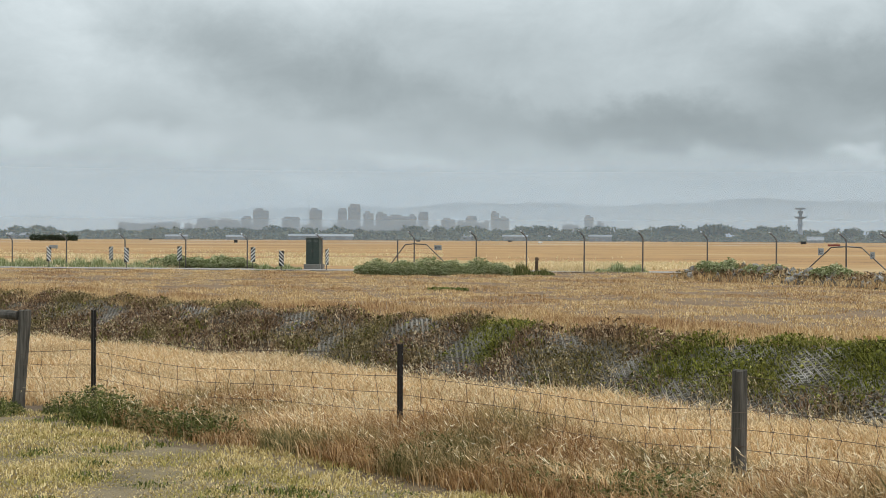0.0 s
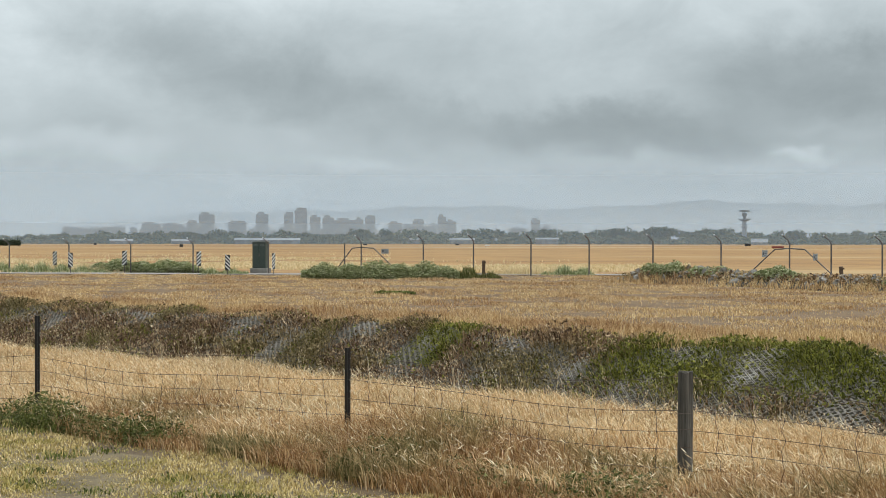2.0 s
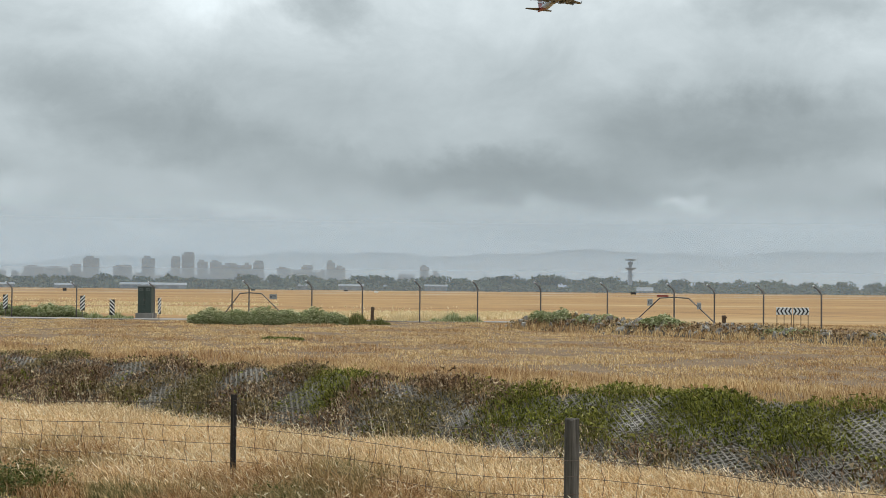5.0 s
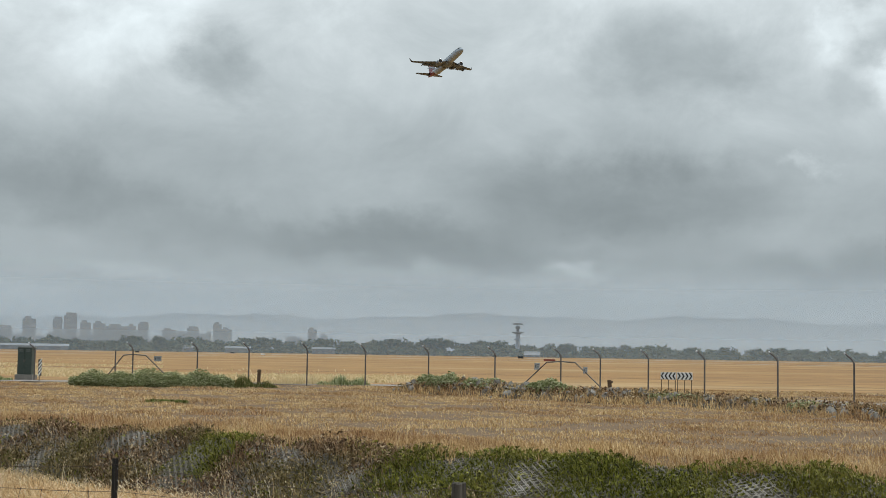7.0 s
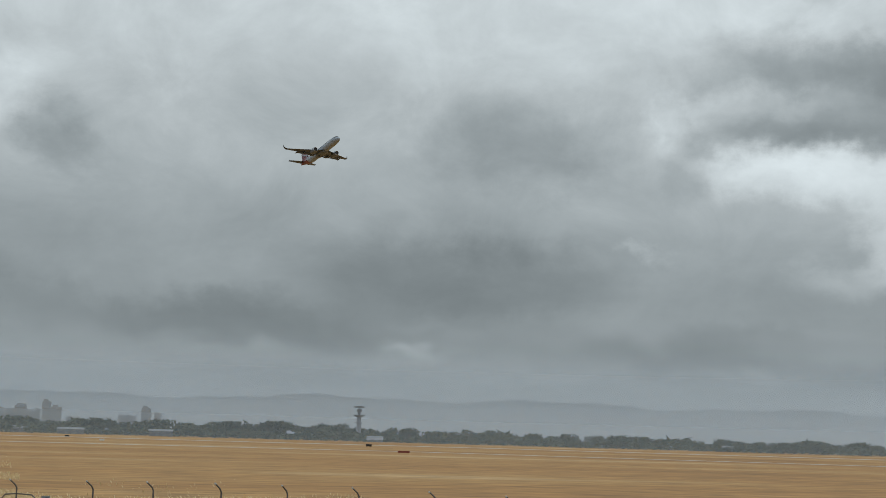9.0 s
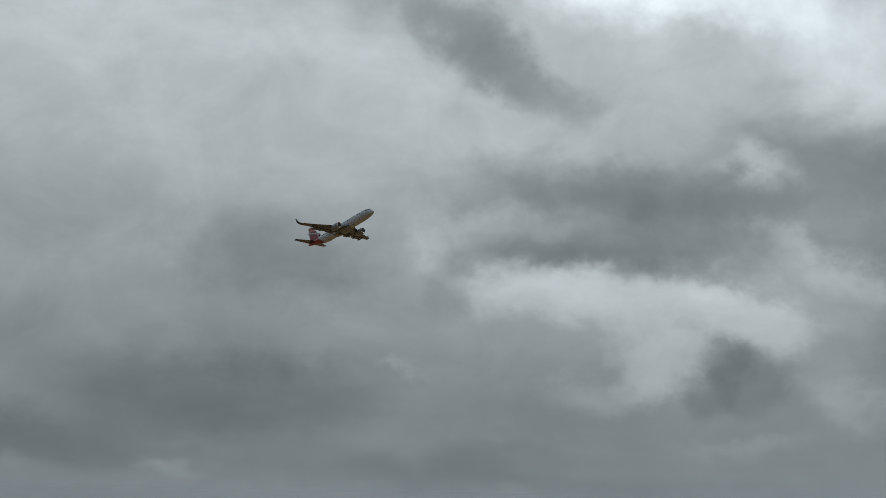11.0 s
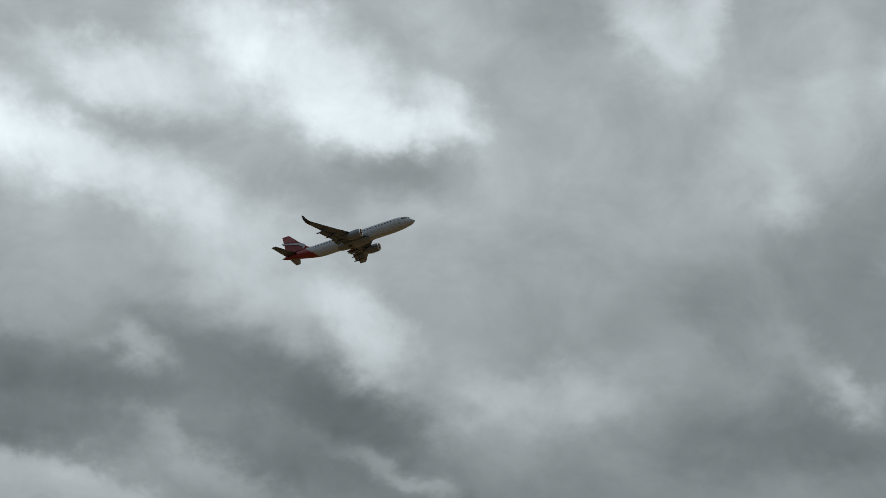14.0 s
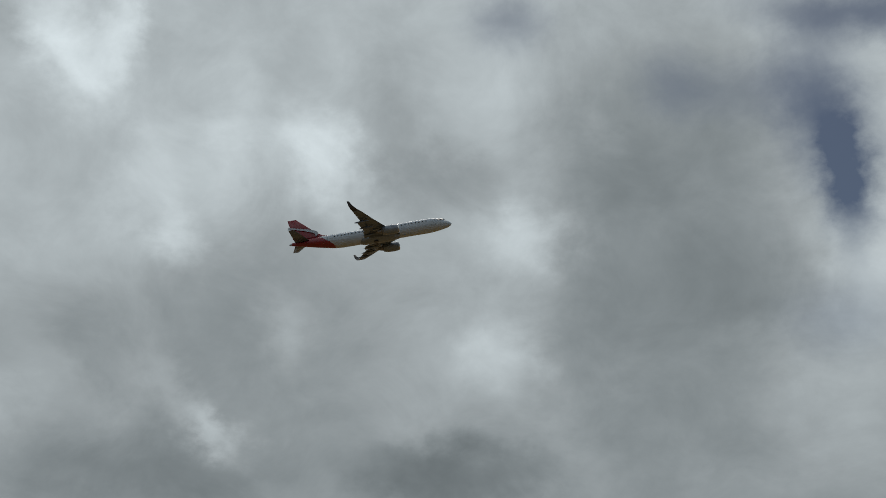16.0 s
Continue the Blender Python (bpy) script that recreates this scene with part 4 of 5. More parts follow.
    loft(bm, [[(ex + dx, ey + math.cos(t) * r, ez + math.sin(t) * r) for t in (math.tau * k / 20 for k in range(20))] for dx, r in ((-3.3, 0.62), (-3.9, 0.5), (-4.5, 0.36), (-5.0, 0.06))])
    part("exhaust_cone", bm, M_tower_dark, engine, smooth=True)
    bm = bmesh.new()
    loft(bm, [[(x, ey + dy, z) for dy, z in ((-0.16, z0), (0.16, z0), (0.1, z1), (-0.1, z1))] for x, z0, z1 in ((ex - 1.0, ez + 0.95, ez + 1.1), (ex - 2.8, ez + 0.8, -0.72), (ex - 5.6, ez + 0.45, -0.85))])
    part("pylon", bm, M_nacelle, engine)
    # tailplane
    bm = bmesh.new()
    loft(bm, [aerofoil(x, s * y, z, c, 0.09)[::-s] for x, y, z, c in ((-31.5, 0.5, 0.95, 3.3), (-33.0, 3.2, 1.25, 2.3), (-34.5, 6.05, 1.55, 1.3))])
    part("tailplane", bm, M_wing, plane, smooth=True)

# fin with its pale bent mark, kept a plain shape
bm = bmesh.new()
fin_rows = [(-26.6, 1.62, 8.2), (-28.6, 2.0, 6.6), (-29.8, 2.8, 5.4), (-31.5, 4.4, 3.9), (-33.9, 6.75, 1.9)]
loft(bm, [[(px, pz, fz) for px, _, pz in aerofoil(fx, 0.0, 0.0, c, 0.075)] for fx, fz, c in fin_rows])
fin = part("fin", bm, M_tailred, plane, "red tail fin", True)
for s in (-1, 1):
    bm = bmesh.new()
    outer, inner = [], []
    for k in range(9):
        t = k / 8
        z = 2.1 + 2.9 * t
        x = -29.9 - 0.25 * (z - 2.1) - 4.6 * t * t + 0.6 * math.sin(t * 5)
        wide = 0.15 + 0.55 * math.sin(math.pi * min(1, t * 1.15))
        outer.append((x + wide * 0.5, s * 0.30, z))
        inner.append((x - wide * 0.5 - 0.25, s * 0.30, z - 0.25))
    vo, vi = [bm.verts.new(p) for p in outer], [bm.verts.new(p) for p in inner]
    for k in range(8):
        bm.faces.new((vo[k], vo[k + 1], vi[k + 1], vi[k])[::s])
    part("tail_mark", bm, M_hull, fin, "plain white curved mark")

# cabin windows and doors on both sides, windscreen
hw, hh_ = 1.505, 1.675
for s in (-1, 1):
    for k in range(27):
        x = -5.6 - 0.79 * k
        bm = bmesh.new()
        z, t = 0.55, math.asin(0.55 / hh_)
        box(bm, x, s * (math.cos(t) * hw + 0.004), z, 0.27, 0.03, 0.36, 0.06, Matrix.Rotation(-s * t * 0.9, 4, "X"))
        part("cabin_window", bm, M_pane, hull)
    for x, z in ((-4.1, 0.1), (-27.3, 0.45)):
        bm = bmesh.new()
        w = float(np.interp(-x, [-q[0] for q in HULL], [q[1] for q in HULL]))
        for dx in (-0.42, 0.42):
            box(bm, x + dx, s * (w * 0.985 + 0.004), z, 0.035, 0.03, 1.7)
        part("door_seam", bm, M_tower_dark, hull)
    for k, (x, y, z, l, rz) in enumerate(((-1.45, 0.42, 0.72, 0.75, 62), (-2.0, 0.92, 0.70, 0.9, 30), (-2.75, 1.17, 0.68, 0.6, 14))):
        bm = bmesh.new()
        box(bm, 0, 0, 0, l, 0.05, 0.48, 0.02, Matrix.Rotation(radians(38), 4, "X") if s > 0 else Matrix.Rotation(radians(-38), 4, "X"))
        bmesh.ops.rotate(bm, verts=bm.verts, cent=(0, 0, 0), matrix=Matrix.Rotation(radians(-s * rz), 3, "Z"))
        bmesh.ops.translate(bm, verts=bm.verts, vec=(x, s * y, z))
        part("windscreen", bm, M_pane_front, hull, "glossy windscreen pane")
# dark print along the belly and wing roots
for k in range(7):
    bm = bmesh.new()
    box(bm, -9.6 - 0.55 * k, -0.75, -1.52, 0.32, 0.22, 0.03, 0.0, Matrix.Rotation(radians(28), 4, "X"))
    part("belly_mark", bm, M_tower_dark, hull)


# ---- stock fence by the lawn ----
def timber_post(x, y, high, wide, lean, label):
    ob = thing("timber_post", x, y, ground_z(x, y) - 0.02, label, "fence post", "stock fence posts")
    g = random.Random(int(x * 100) + 7)
    bm = bmesh.new()
    rings = []
    for k in range(9):
        z = -0.1 + (high + 0.1) * k / 8
        rings.append([(lean * z + math.cos(t) * wide / 2 * (1 + g.uniform(-0.05, 0.05)) * (1 + 0.05 * math.cos(3 * t)), math.sin(t) * wide / 2 * (1 + g.uniform(-0.05, 0.05)), z + (g.uniform(-0.008, 0.008) if k == 8 else 0))
                      for t in (math.tau * i / 18 for i in range(18))])
    rings.append([(lean * high + (p[0] - lean * high) * 0.86, p[1] * 0.86, p[2] + 0.008) for p in rings[-1]])
    loft(bm, rings)
    part("shaft", bm, M_timber, ob)
    for z in (0.30, 0.46, 0.62, 0.76):
        bm = bmesh.new()
        r = wide / 2 + 0.004
        tube(bm, [Vector((lean * z + math.cos(math.tau * i / 14) * r, math.sin(math.tau * i / 14) * r, z + 0.0005 * i)) for i in range(15)], 0.0025, 4)
        part("wire_tie", bm, M_wire, ob)
    return ob


def star_picket(x, y, high, rz):
    ob = thing("star_picket", x, y, ground_z(x, y), "black tarred steel star picket standing in dry grass", "fence post", "stock fence posts", rz)
    bm = bmesh.new()
    for k in range(3):
        box(bm, math.cos(math.tau * k / 3) * 0.017, math.sin(math.tau * k / 3) * 0.017, high / 2 - 0.1, 0.036, 0.007, high + 0.2, 0.0, Matrix.Rotation(math.tau * k / 3, 4, "Z"))
    part("flange", bm, M_picket, ob)
    # added pale blocks paint the brightness seen through the drilled holes
    for k in range(7):
        bm = bmesh.new()
        box(bm, 0.028, -0.002, 0.3 + 0.12 * k, 0.008, 0.010, 0.010)
        part("hole", bm, M_tip, ob, "pale block painted as a bright drilled hole")


POSTS = [(-9.9, 22.4), (-5.62, 18.85), (-4.56, 18.6), (-0.46, 15.52), (2.65, 12.7), (6.3, 9.5)]
timber_post(*POSTS[0], 1.3, 0.16, 0.0, "weathered grey timber fence post")
strainer = timber_post(*POSTS[1], 1.34, 0.16, 0.07, "leaning grey timber strainer post with a rail")
star_picket(*POSTS[2], 1.27, 35)
star_picket(*POSTS[3], 1.13, 35)
timber_post(*POSTS[4], 1.13, 0.135, 0.0, "weathered grey timber post in green grass")
timber_post(*POSTS[5], 1.15, 0.14, 0.0, "weathered grey timber fence post")
bm = bmesh.new()
rod(bm, (0.0, 0.02, 1.27), (-1.9, 1.45, 1.33), 0.062, 0.055, 12)
part("rail", bm, M_timber, strainer, "round grey timber rail")
bm = bmesh.new()
rod(bm, (0.0, 0.0, 1.1), (-1.9, 1.4, 0.25), 0.004, None, 5)
part("brace_wire", bm, M_wire, strainer)

mesh_fence = thing("wire_fence", 0, 0, 0, "rusty ringlock stock wire strung between the posts", "wire fence")
g = random.Random(3)
LEVELS = [(1.08, 0.10), (0.78, 0.05), (0.60, 0.04), (0.42, 0.03), (0.24, 0.02)]
for (xa, ya), (xb, yb) in zip(POSTS, POSTS[1:]):
    span = math.hypot(xb - xa, yb - ya)
    levels = [(h + g.uniform(-0.02, 0.02), h + g.uniform(-0.02, 0.02), s * span / 4) for h, s in LEVELS]

    def wire_point(level, t):
        h0, h1, s = level
        x, y = xa + (xb - xa) * t, ya + (yb - ya) * t
        return Vector((x, y, ground_z(x, y) * 0.5 + h0 + (h1 - h0) * t - s * 4 * t * (1 - t)))

    for level in levels:
        bm = bmesh.new()
        n = max(3, int(span / 0.4))
        tube(bm, [wire_point(level, i / n) for i in range(n + 1)], 0.0028)
        part("line_wire", bm, M_wire, mesh_fence)
    n = int(span / 0.31)
    for i in range(1, n):
        t = i / n
        bm = bmesh.new()
        bends = []
        for level in levels[1:]:
            p = wire_point(level, t) + Vector((g.uniform(-0.03, 0.03), g.uniform(-0.02, 0.02), 0))
            if bends:
                bends.append((p + bends[-1]) / 2 + Vector((g.uniform(-0.035, 0.035), 0, 0)))
            bends.append(p)
        rings = []
        for k, p in enumerate(bends):
            knot = 0.008 if k % 2 == 0 else 0.0026
            for dz, r in ((0.012, 0.0026), (0.0, knot), (-0.012, 0.0026)) if k % 2 == 0 else ((0.0, 0.0026),):
                rings.append([(p.x + math.cos(q) * r, p.y + math.sin(q) * r, p.z + dz) for q in (math.tau * j / 5 for j in range(5))])
        loft(bm, rings)
        part("stay_wire", bm, M_wire, mesh_fence)


# ---- airfield security fence ----
FENCE = [(-41.5, 109.6), (-37.0, 108.9), (-32.66, 108.0), (-28.39, 107.4), (-23.8, 106.6), (-19.05, 105.5), (-14.3, 104.1), (-8.66, 102.0), (-3.17, 99.6), (-2.0, 99.0), (2.27, 97.3), (5.64, 96.2), (9.39, 94.7),
         (13.2, 94.1), (17.24, 92.9), (20.9, 89.3), (24.2, 85.5), (26.0, 83.1), (28.0, 80.1), (29.8, 75.8), (31.7, 70.3), (32.7, 63.8), (33.8, 57.9), (34.6, 51.5)]
security = thing("security_fence", 0, 0, 0, "tall cranked steel post security fence along the airfield", "fence")
TOPS = np.interp(range(len(FENCE)), [0, 3, 7, 9, 12, 17, 23], [2.42, 2.46, 2.55, 2.7, 2.82, 2.68, 2.55])
heads = []
for i, (x, y) in enumerate(FENCE):
    x0, y0 = FENCE[max(i - 1, 0)]
    x1, y1 = FENCE[min(i + 1, len(FENCE) - 1)]
    d = Vector((x1 - x0, y1 - y0)).normalized()
    out = Vector((d.y, -d.x)) * 0.28 - d * 0.30
    h = float(TOPS[i])
    crank = i != 8
    bm = bmesh.new()
    rod(bm, (x, y, -0.2), (x, y, h - 0.42), 0.048, None, 9)
    post = part("post", bm, M_steel, security)
    if crank:
        bm = bmesh.new()
        a, b, c = Vector((x, y, h - 0.46)), Vector((x + out.x * 0.25, y + out.y * 0.25, h - 0.26)), Vector((x + out.x, y + out.y, h))
        rod(bm, a, b, 0.046, None, 9)
        rod(bm, b, c, 0.044, 0.042, 9)
        part("crank", bm, M_steel, post)
        bm = bmesh.new()
        rod(bm, c, c + (c - b).normalized() * 0.09, 0.055, 0.05, 9)
        part("cap", bm, M_tip, post, "pale post cap")
    heads.append((Vector((x, y, h - 0.5)), Vector((x + out.x * 0.6, y + out.y * 0.6, h - 0.18))))
for i in range(len(FENCE) - 1):
    for z in (0.1, 1.0, None):
        a, b = heads[i][0].copy(), heads[i + 1][0].copy()
        if z is not None:
            a.z = b.z = z
        bm = bmesh.new()
        rod(bm, a, b, 0.0022, None, 4)
        part("strand", bm, M_steel, security)
# braces at the strained corners
for i, (fx, fy) in ((9, (-4.1, 99.9)), (9, (0.9, 97.9)), (16, (21.9, 88.1)), (16, (26.4, 82.4))):
    x, y = FENCE[i]
    top = float(TOPS[i]) - 0.78
    d = Vector((fx - x, fy - y))
    bm = bmesh.new()
    rod(bm, (x, y, top), (x + d.x * 0.3, y + d.y * 0.3, top - 0.06), 0.04, None, 8)
    rod(bm, (x + d.x * 0.3, y + d.y * 0.3, top - 0.06), (fx, fy, -0.1), 0.04, None, 8)
    part("brace", bm, M_steel, security)


def fence_sign(x, y, z, w, h, rz, label):
    ob = thing("fence_sign", x, y, z, label, "sign", "fence signs", rz)
    bm = bmesh.new()
    box(bm, 0, 0, 0, w, 0.012, h, 0.004)
    part("panel", bm, M_sign, ob)
    bm = bmesh.new()
    box(bm, -w * 0.3, -0.009, 0, w * 0.2, 0.006, h * 0.42)
    part("mark", bm, M_sign_mark, ob, "dark printed symbol bar")
    for k in range(3):
        bm = bmesh.new()
        box(bm, w * 0.12, -0.009, h * (0.26 - 0.24 * k), w * 0.46, 0.006, h * 0.07)
        part("text_bar", bm, M_sign_mark, ob)
    for k in (-1, 1):
        bm = bmesh.new()
        rod(bm, (k * w * 0.42, 0.0, h / 2 - 0.02), (k * w * 0.42, 0.02, h / 2 + 0.12), 0.004, None, 5)
        part("hook", bm, M_steel, ob)


fence_sign(-0.35, 98.2, 1.66, 0.53, 0.34, 20, "small grey warning sign on the security fence")
fence_sign(23.0, 86.7, 1.60, 0.70, 0.42, 48, "grey warning sign on the security fence")
fence_sign(25.3, 83.9, 1.42, 0.62, 0.40, 50, "grey warning sign low on the security fence")


# ---- road furniture ----
def hazard_board(x, y, zc, w, h, lean, rz, label):
    """A black board with white slanted stripes on a post."""
    gz = ground_z(x, y)
    ob = thing("hazard_marker", x, y, gz, label, "road marker", "striped hazard markers", rz)
    bm = bmesh.new()
    rod(bm, (0, 0.03, -0.2), (0, 0.03, zc - gz + h / 2 - 0.05), 0.028, None, 8)
    part("post", bm, M_steel, ob)
    bm = bmesh.new()
    box(bm, 0, 0, zc - gz, w, 0.02, h, 0.008)
    board = part("board", bm, M_black, ob)
    for k in range(4):
        bm = bmesh.new()
        z = zc - gz - h / 2 + h * (0.17 + 0.235 * k)
        s = 0.16 * lean
        q = [(-w / 2 + 0.01, -0.0125, z - s - 0.055), (w / 2 - 0.01, -0.0125, z + s - 0.055), (w / 2 - 0.01, -0.0125, z + s + 0.055), (-w / 2 + 0.01, -0.0125, z - s + 0.055)]
        loft(bm, [[(a, b, c) for a, b, c in q], [(a, b + 0.004, c) for a, b, c in q]])
        part("stripe", bm, M_white, board, "white slanted stripe")


for x, y, z, lean, rz in ((-28.8, 104.1, 1.0, -1, 20), (-25.4, 109.0, 1.02, 1, -10), (-23.0, 103.5, 0.97, -1, 15), (-19.45, 105.2, 1.09, 1, 0), (-13.74, 103.0, 1.06, 1, 20), (-11.05, 97.4, 0.87, -1, 10)):
    hazard_board(x, y, z, 0.34, 1.05, lean, rz, "black and white striped hazard marker beside the road")
hazard_board(-8.1, 99.5, 0.95, 0.34, 1.1, 1, 55, "striped hazard marker turned aside by the cabinet")

cab = thing("utility_cabinet", -9.36, 103.6, 0.0, "dark green steel utility cabinet on a concrete plinth", "cabinet", rz=-14)
bm = bmesh.new()
box(bm, 0, 0, 0.15, 1.25, 1.05, 0.5, 0.03)
part("plinth", bm, M_concrete, cab)
bm = bmesh.new()
box(bm, 0, 0, 1.33, 1.0, 0.8, 1.86, 0.02)
body = part("body", bm, M_cabinet, cab)
bm = bmesh.new()
box(bm, 0, 0, 2.31, 1.12, 0.92, 0.1, 0.02)
part("lid", bm, M_cabinet_top, cab, "grey overhanging lid")
for s in (-1, 1):
    bm = bmesh.new()
    box(bm, s * 0.245, -0.412, 1.33, 0.46, 0.024, 1.74, 0.008)
    door = part("door", bm, M_cabinet, body)
    bm = bmesh.new()
    box(bm, -s * 0.02 + s * 0.06, -0.435, 1.35, 0.03, 0.03, 0.2, 0.005)
    part("handle", bm, M_steel, door)
    for k in range(4):
        bm = bmesh.new()
        box(bm, s * 0.245, -0.428, 2.0 + 0.045 * k, 0.3, 0.012, 0.016)
        part("vent_slat", bm, M_cabinet_top, door)

def chevron_board(along, way):
    """A pale board with four black chevrons, on three rusty legs."""
    c, q = math.cos(radians(-21)), math.sin(radians(-21))
    ob = thing("chevron_board", 27.85 + along * c, 75.0 + along * q, 0.0, "pale road board with black chevrons on thin rusty legs", "road sign", "chevron boards", -21)
    bm = bmesh.new()
    box(bm, 0, 0, 1.27, 0.85, 0.02, 0.40, 0.006)
    board = part("board", bm, M_white, ob)
    for k in range(4):
        x = -0.315 + 0.21 * k
        bm = bmesh.new()
        for half in (-1, 1):
            q4 = [(x - way * 0.06 - 0.045, 1.27 + half * 0.19), (x - way * 0.06 + 0.045, 1.27 + half * 0.19), (x + way * 0.06 + 0.045, 1.27), (x + way * 0.06 - 0.045, 1.27)]
            loft(bm, [[(a, y, b) for a, b in q4] for y in (-0.0155, -0.0115)])
        part("chevron", bm, M_black, board, "black chevron")
    for x in (-0.38, 0.0, 0.38):
        bm = bmesh.new()
        rod(bm, (x, 0.035, -0.2), (x, 0.035, 1.45), 0.022, None, 7)
        part("leg", bm, M_stump, ob, "rusty brown leg")


chevron_board(-0.445, -1)
chevron_board(0.445, 1)


def marker_stump(x, y, high, lean):
    ob = thing("marker_stump", x, y, ground_z(x, y), "short brown wooden marker post in the weeds", "post", "marker stumps")
    bm = bmesh.new()
    box(bm, 0, 0, high / 2 - 0.1, 0.2, 0.16, high + 0.2, 0.02, Matrix.Rotation(radians(lean), 4, "Y"))
    part("shaft", bm, M_stump, ob)
    bm = bmesh.new()
    box(bm, 0.02, 0, high - 0.12, 0.24, 0.2, 0.1, 0.01, Matrix.Rotation(radians(lean), 4, "Y"))
    part("band", bm, M_stump, ob)


marker_stump(5.9, 89.8, 1.17, 2)
marker_stump(24.4, 76.2, 0.98, -3)


def field_box(a, d, w, h, mat, label, name):
    x, y = math.sin(radians(a)) * d, math.cos(radians(a)) * d
    ob = thing(name, x, y, 0, label, "airfield sign", "airfield boards", -a)
    bm = bmesh.new()
    box(bm, 0, 0, h * 0.62, w, 0.3, h * 0.76, 0.03)
    part("board", bm, mat, ob)
    for s in (-1, 1):
        bm = bmesh.new()
        rod(bm, (s * w * 0.35, 0.1, -0.1), (s * w * 0.35, 0.1, h * 0.5), 0.06, None, 6)
        part("leg", bm, M_steel, ob)


field_box(-8.28, 560, 1.4, 1.3, M_dark, "small black airfield board in golden grass", "field_board")
field_box(-11.6, 900, 1.8, 1.4, M_dark, "small black airfield board in golden grass", "field_board")
field_box(-15.3, 262, 1.5, 0.8, M_sign, "grey equipment box in the airfield grass", "field_board")
field_box(3.9, 700, 2.2, 1.0, M_white, "small white airfield board in golden grass", "field_board")
field_box(15.35, 520, 4.2, 0.9, M_red, "long dark red airfield board beyond the fence", "field_board")
field_box(14.2, 760, 3.0, 1.6, M_dark, "dark airfield equipment box in the grass", "field_board")
field_box(-1.0, 900, 2.4, 1.0, M_dark, "low black airfield board in golden grass", "field_board")
field_box(2.7, 950, 2.6, 1.2, M_dark, "low black airfield board in golden grass", "field_board")


# ---- rubble berm along the road ----
BERM = [(14.0, 81.4), (16.4, 79.0), (18.7, 73.7), (21.5, 68.7), (23.5, 66.0), (26.2, 59.0), (27.4, 52.5), (28.4, 46.0), (30.0, 38.0)]
BERM_H = [0.5, 1.05, 0.75, 0.7, 0.6, 0.5, 0.5, 0.5, 0.45]
rng = np.random.default_rng(21)


def berm_at(t):
    i = min(int(t), len(BERM) - 2)
    f = t - i
    return (BERM[i][0] * (1 - f) + BERM[i + 1][0] * f, BERM[i][1] * (1 - f) + BERM[i + 1][1] * f, BERM_H[i] * (1 - f) + BERM_H[i + 1] * f)


berm = thing("rubble_mound", 22, 66, 0, "long mound of broken grey concrete and soil with weeds", "rubble")
bm = bmesh.new()
sections = []
for k in range(49):
    x, y, h = berm_at(k / 6)
    h *= 0.85 + 0.25 * math.sin(k * 1.9) * math.sin(k * 0.7)
    sections.append([(x - 22 + dx, y - 66 + dx * 0.5, z) for dx, z in ((-1.5, -0.2), (-1.2, 0.08 + 0.1 * math.sin(k)), (-0.5, h * 0.6), (0.0, h * 0.8), (0.6, h * 0.5), (1.5, -0.2))])
loft(bm, sections)
part("soil", bm, M_soil_bank, berm)


def stone_mesh(seed):
    g = random.Random(seed)
    bm = bmesh.new()
    bmesh.ops.create_icosphere(bm, subdivisions=1, radius=1.0)
    for v in bm.verts:
        v.co *= g.uniform(0.6, 1.15)
        v.co.z *= 0.7
    return mesh_of("stone", bm, M_rubble)


STONES = [stone_mesh(i) for i in range(7)]
for k in range(280):
    t = rng.uniform(0, 7.98)
    x, y, h = berm_at(t)
    off = rng.normal(-0.15, 0.5)
    s = rng.uniform(0.08, 0.30)
    ob = new("stone", STONES[k % 7])
    ob.parent = berm
    ob.location = (x - 22 + off, y - 66 + off * 0.5, max(0.03, h * (0.82 - 0.45 * abs(off))))
    ob.rotation_euler = rng.uniform(0, 6, 3)
    ob.scale = (s * rng.uniform(0.8, 1.7), s, s * rng.uniform(0.7, 1.2))


def weed_patch(name, pts, hmax, width, mat, label, seed, lean=0.5):
    g = np.random.default_rng(seed)
    off = pts - pts.mean(0)
    far = (np.linalg.solve(np.cov(off.T), off.T) * off.T).sum(0)
    h = hmax * g.uniform(0.35, 1.0, len(pts)) * np.clip(1.2 - 0.3 * far, 0.2, 1) * (0.8 + 0.3 * np.sin(pts[:, 0] * 4.1 + seed))
    z = height_at(*xy_uw(pts[:, 0], pts[:, 1])) - 0.02
    return soup(name, blades(np.column_stack([pts, z]), h, width, lean, rng=g), mat, label, "weeds")


def patch(cx, cy, lx, ly, n, seed, turn=0.0):
    g = np.random.default_rng(seed)
    p = g.uniform(-1, 1, (n, 2))
    p[:, 1] *= np.sqrt(np.clip(1 - p[:, 0] ** 2 * 0.85, 0, 1))
    p *= np.array([lx, ly])
    c, s = math.cos(radians(turn)), math.sin(radians(turn))
    return np.column_stack([cx + p[:, 0] * c - p[:, 1] * s, cy + p[:, 0] * s + p[:, 1] * c])


